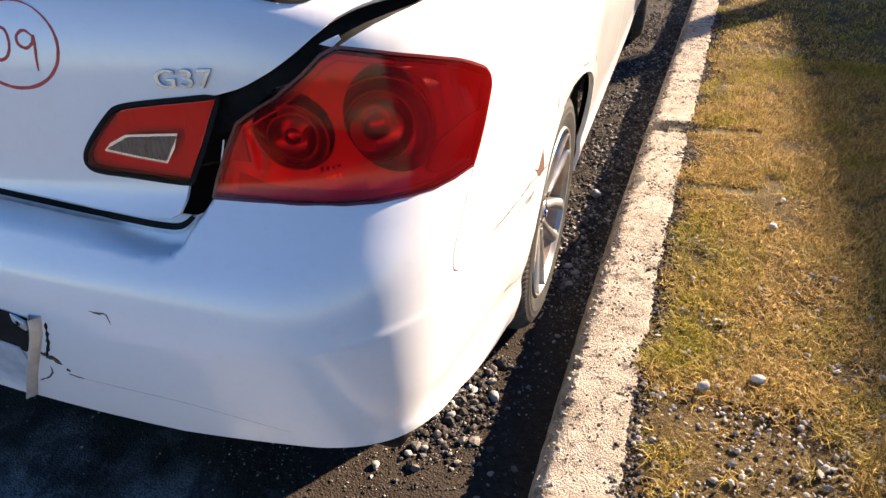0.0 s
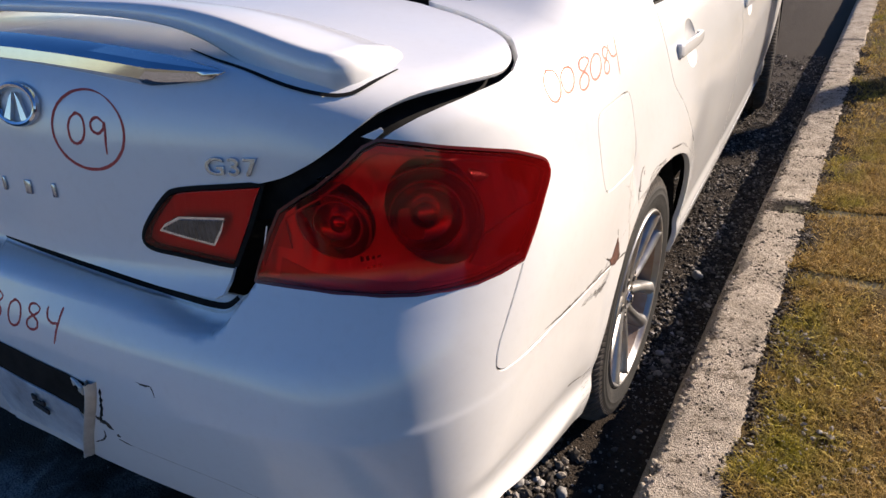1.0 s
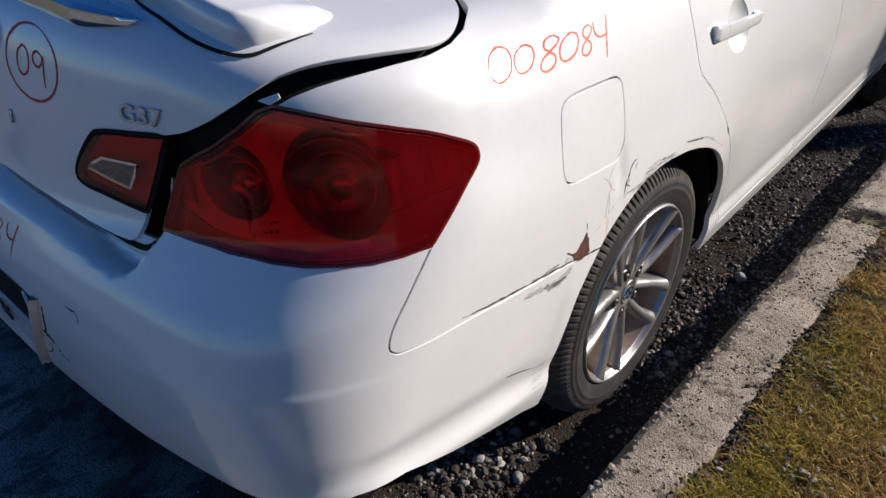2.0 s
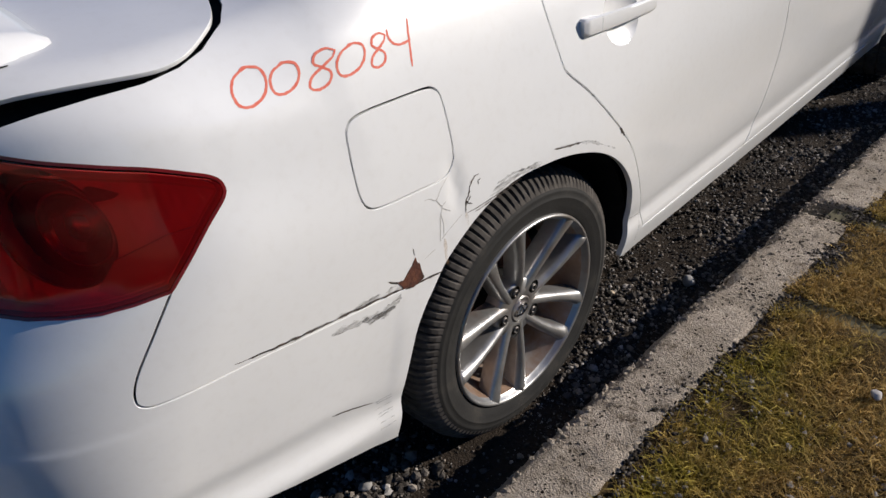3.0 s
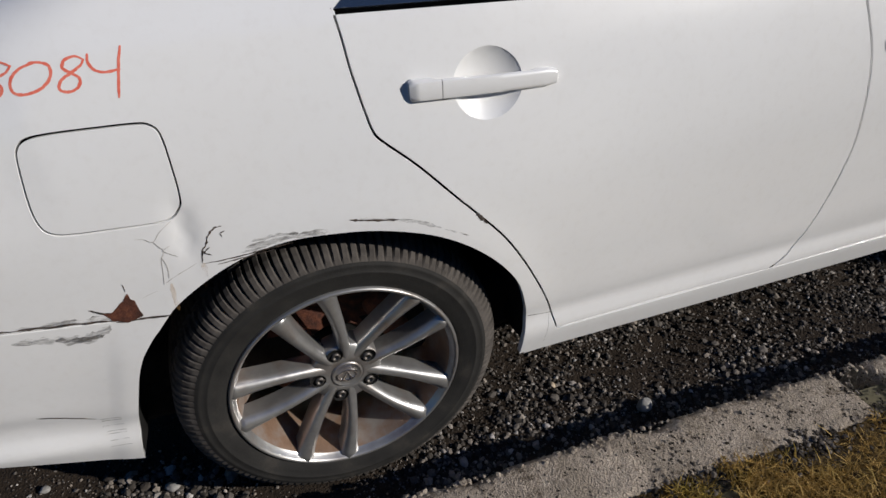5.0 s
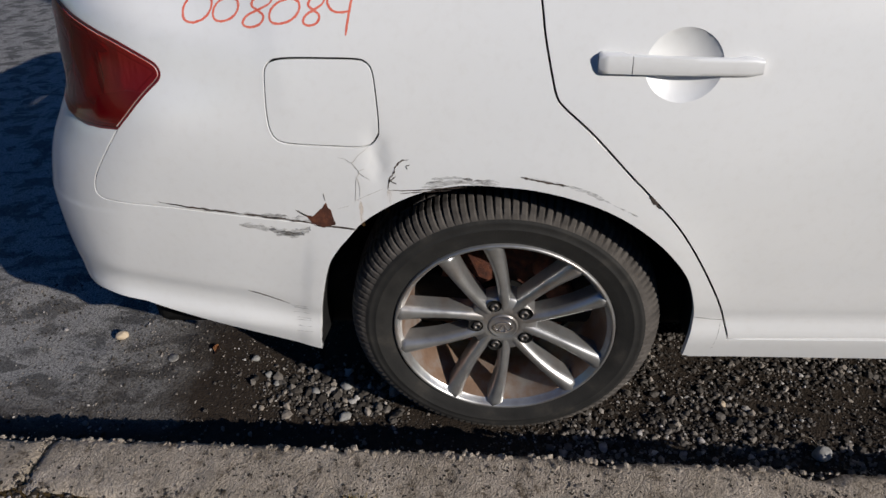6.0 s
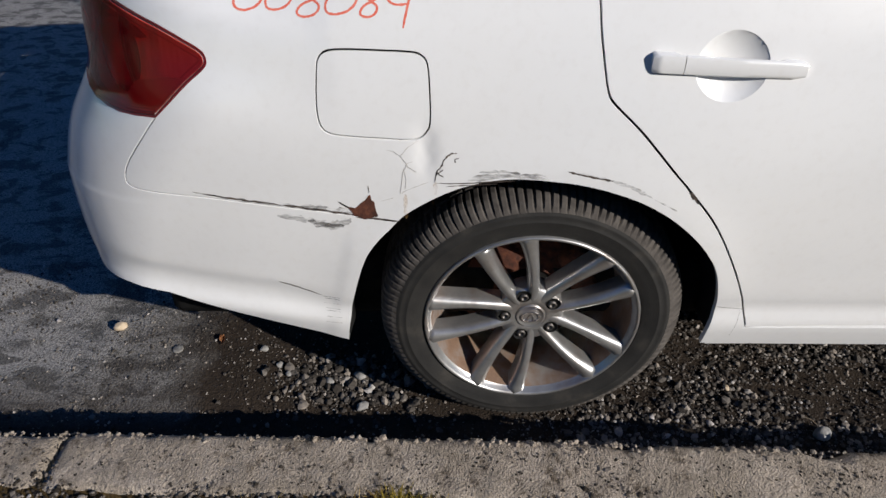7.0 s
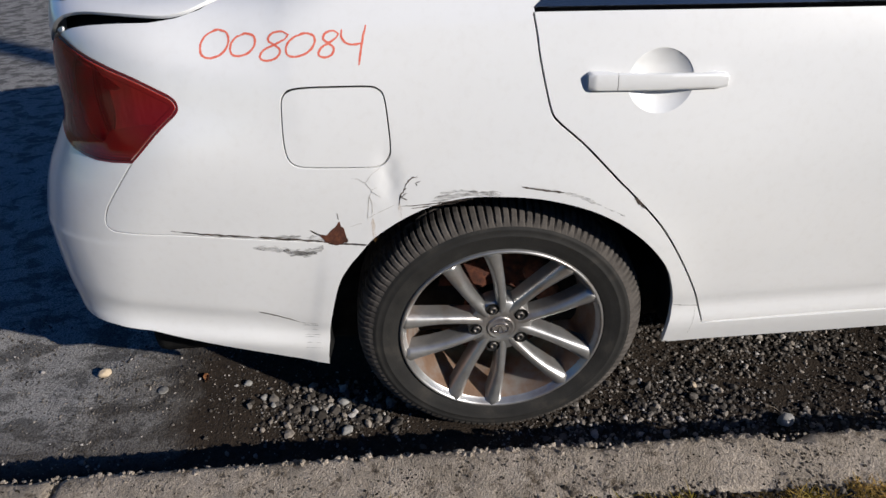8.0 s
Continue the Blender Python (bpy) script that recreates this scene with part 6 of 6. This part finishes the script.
def grass_blades(name, n, x0, x1, y0, y1, long, wide, seed):
    rng = np.random.default_rng(seed)
    x, y = rng.uniform(x0, x1, n), rng.uniform(y0, y1, n)
    bare = np.array([noise.noise((a * 5, b * 5, 21.0)) + 0.6 * noise.noise((a * 14, b * 14, 4.0)) for a, b in zip(x, y)])
    thin = np.clip((-0.15 - y) / 0.5, 0, 1) * 0.75
    edge = np.clip((0.055 - x) / 0.055, 0, 1) * 0.75
    keep = bare > -0.42 + thin + edge + rng.uniform(-0.15, 0.15, n)
    for yg in (1.19, 0.67):
        keep &= ~((np.abs(y - yg - 0.05 * x) < 0.022) & (x < 0.28))
    x, y, bare = x[keep], y[keep], bare[keep]
    n = len(x)
    wx = kerb_x(y) + 0.185 + x
    a, b = rng.uniform(0, 2 * np.pi, n), rng.uniform(0, 2 * np.pi, n)
    ln = long * rng.uniform(0.5, 1.2, n)
    up = rng.uniform(0.25, 0.92, n)
    w = wide * rng.uniform(0.6, 1.3, n)
    d = np.stack([np.cos(a), np.sin(a)], 1)
    o = np.stack([-np.sin(a), np.cos(a)], 1) * w[:, None] / 2
    z0 = 0.121 + 0.008 * bare
    root = np.stack([wx, y], 1)
    mid = root + d * (ln * 0.5 * np.sqrt(1 - up**2))[:, None]
    tip = mid + np.stack([np.cos(a + 0.5 * np.sin(b)), np.sin(a + 0.5 * np.sin(b))], 1) * (ln * 0.5)[:, None]
    zm, zt = z0 + ln * 0.5 * up, z0 + ln * (0.5 * up + rng.uniform(-0.12, 0.3, n))
    zt = np.maximum(zt, z0 + 0.002)
    p = np.stack([np.c_[root + o, z0], np.c_[root - o, z0], np.c_[mid + o * 0.8, zm], np.c_[mid - o * 0.8, zm], np.c_[tip, zt]], 1).reshape(-1, 3)
    i = 5 * np.arange(n)[:, None]
    tri = np.concatenate([i + [0, 1, 3], i + [0, 3, 2], i + [2, 3, 4]], 1).reshape(-1, 3)
    me = bpy.data.meshes.new(name)
    me.vertices.add(len(p)), me.loops.add(tri.size), me.polygons.add(len(tri))
    me.vertices.foreach_set("co", p.ravel()), me.loops.foreach_set("vertex_index", tri.ravel().astype(np.int32))
    me.polygons.foreach_set("loop_start", np.arange(0, tri.size, 3, dtype=np.int32))
    me.update(calc_edges=True)
    me.materials.append(GRASS)
    return tagged(new(name, me), "short dry yellow and green lawn grass", "grass", kind="stuff")


grass_blades("grass", 190000, 0.0, 1.25, -1.4, 2.2, 0.036, 0.0020, 1)
grass_blades("grass", 26000, 0.02, 1.25, -1.4, 2.2, 0.060, 0.0024, 3)
grass_blades("grass", 60000, 1.25, 4.5, -3.0, 6.5, 0.05, 0.006, 4)
grass_blades("grass", 26000, 0.0, 1.6, -5.0, -1.4, 0.045, 0.005, 5)
grass_blades("grass", 70000, 0.0, 2.6, 2.2, 6.5, 0.042, 0.0038, 2)


def single_stone(x, y, z, size, material, label, seed, flat=0.7, name="stone"):
    bm = bmesh.new()
    bmesh.ops.create_icosphere(bm, subdivisions=3, radius=size / 2)
    for v in bm.verts:
        k = 1 + 0.28 * noise.noise(v.co * (2.4 / size) + Vector((seed, 0, 0))) + 0.10 * noise.noise(v.co * (7 / size) + Vector((seed, 3, 0)))
        v.co = Vector((v.co.x * 1.15, v.co.y * 0.9, v.co.z * flat)) * k
    bmesh.ops.rotate(bm, verts=bm.verts, cent=(0, 0, 0), matrix=Euler((0.2, 0.1, seed)).to_matrix())
    low = min(v.co.z for v in bm.verts)
    bmesh.ops.translate(bm, verts=bm.verts, vec=(x, y, z - low - 0.002))
    return tagged(part(name, bm, material), label, "stone", "loose stones by the kerb")


def tone(name, a, b):
    m = Mat(name, 0.8)
    m.color(m.ramp(m.noise(90, 5), (0.3, a), (0.7, b))).bump(m.noise(240, 4), 0.3, 0.003)
    return m.m


GREY, PALE, TAN = tone("grey_stone", (0.16, 0.155, 0.15), (0.30, 0.29, 0.275)), tone("pale_stone", (0.24, 0.22, 0.21), (0.42, 0.39, 0.37)), tone("tan_stone", (0.42, 0.33, 0.22), (0.55, 0.45, 0.33))
for x, y, size, mat, label in ((0.512, -1.141, 0.034, TAN, "smooth tan pebble on the asphalt"), (0.476, -1.342, 0.014, PALE, "small white pebble on the asphalt"), (0.806, -0.403, 0.030, GREY, "angular grey stone beside the tyre"),
                              (0.885, 0.238, 0.024, PALE, "pale round stone in the gutter"), (0.900, 0.728, 0.040, GREY, "large grey stone in the gutter"), (0.60, -0.70, 0.020, GREY, "grey stone on the damp dirt"),
                              (0.70, -0.42, 0.028, GREY, "grey gravel stone behind the tyre"), (0.72, -0.50, 0.024, GREY, "grey gravel stone behind the tyre"), (0.66, -0.645, 0.020, GREY, "grey stone on the damp dirt"), (0.69, -0.615, 0.018, GREY, "grey stone on the damp dirt"),
                              (0.84, 0.33, 0.016, PALE, "small pale stone in the gutter"), (0.74, 0.55, 0.018, TAN, "small tan stone in the gravel"), (0.86, 0.47, 0.016, PALE, "small pale stone in the gutter")):
    single_stone(x, y, road_z(x, y), size, mat, label, x * 9 + y * 5)
single_stone(1.489, 0.43, 0.135, 0.027, PALE, "pinkish white stone lying in the grass", 2.0)
single_stone(1.42, -0.30, 0.135, 0.030, PALE, "pale stone lying in thin grass", 3.0)
single_stone(1.30, -0.36, 0.135, 0.028, GREY, "grey stone lying in thin grass", 4.0)
single_stone(1.53, 0.62, 0.135, 0.018, PALE, "small white stone lying in the grass", 5.0)


def bottle_cap(x, y):
    bm = bmesh.new()
    rows = []
    for r, z in ((0.0145, 0.0), (0.0145, 0.003), (0.013, 0.0045), (0.010, 0.0040), (0.009, 0.0046), (0.004, 0.0040), (0.0005, 0.0046)):
        rows.append([bm.verts.new((r * (1 + (0.05 if i % 2 and r > 0.014 else 0)) * math.cos(a), r * math.sin(a), z)) for i, a in enumerate(np.linspace(0, 2 * math.pi, 42, endpoint=False))])
    for a, b in zip(rows, rows[1:]):
        for i in range(42):
            bm.faces.new((a[i], a[(i + 1) % 42], b[(i + 1) % 42], b[i]))
    bmesh.ops.translate(bm, verts=bm.verts, vec=(x, y, road_z(x, y) + 0.001))
    tagged(part("metal_cap", bm, tone("worn_tin", (0.10, 0.095, 0.09), (0.26, 0.25, 0.23))), "flattened grey metal cap pressed in dirt", "cap")


def dry_leaf(x, y):
    bm = bmesh.new()
    n = 9
    rows = []
    for i in range(n):
        t = i / (n - 1)
        w = 0.009 * math.sin(math.pi * t) ** 0.8 + 0.0004
        rows.append([bm.verts.new((x + (t - 0.5) * 0.030 + 0.003 * u, y + u * w, road_z(x, y) + 0.005 + 0.006 * u * u + 0.004 * math.sin(4 * t))) for u in (-1, -0.5, 0, 0.5, 1)])
    for a, b in zip(rows, rows[1:]):
        for i in range(4):
            bm.faces.new((a[i], a[i + 1], b[i + 1], b[i]))
    bmesh.ops.solidify(bm, geom=bm.faces[:], thickness=0.0005)
    tagged(part("leaf", bm, tone("dry_leaf", (0.22, 0.08, 0.03), (0.38, 0.18, 0.07))), "curled dry brown leaf on the road dirt", "leaf")


def twig(x, y, z):
    bm = bmesh.new()
    pts = spline([(-0.022, 0.0, 0.008), (-0.006, 0.003, 0.010), (0.008, 0.001, 0.005), (0.024, -0.006, 0.003)], 5)
    rows = [[bm.verts.new((x + p[0] * 0.6 + 0.0011 * math.cos(a), y + p[0] * 0.8 + p[1], z + p[2] + 0.0011 * math.sin(a))) for a in np.linspace(0, 2 * math.pi, 6, endpoint=False)] for p in pts]
    for a, b in zip(rows, rows[1:]):
        for i in range(6):
            bm.faces.new((a[i], a[(i + 1) % 6], b[(i + 1) % 6], b[i]))
    tagged(part("twig", bm, tone("dry_twig", (0.2, 0.15, 0.1), (0.36, 0.29, 0.2))), "thin dry twig lying in the gutter", "twig")


bottle_cap(0.601, -0.944), dry_leaf(0.568, -0.826), twig(0.86, 0.72, 0.004)
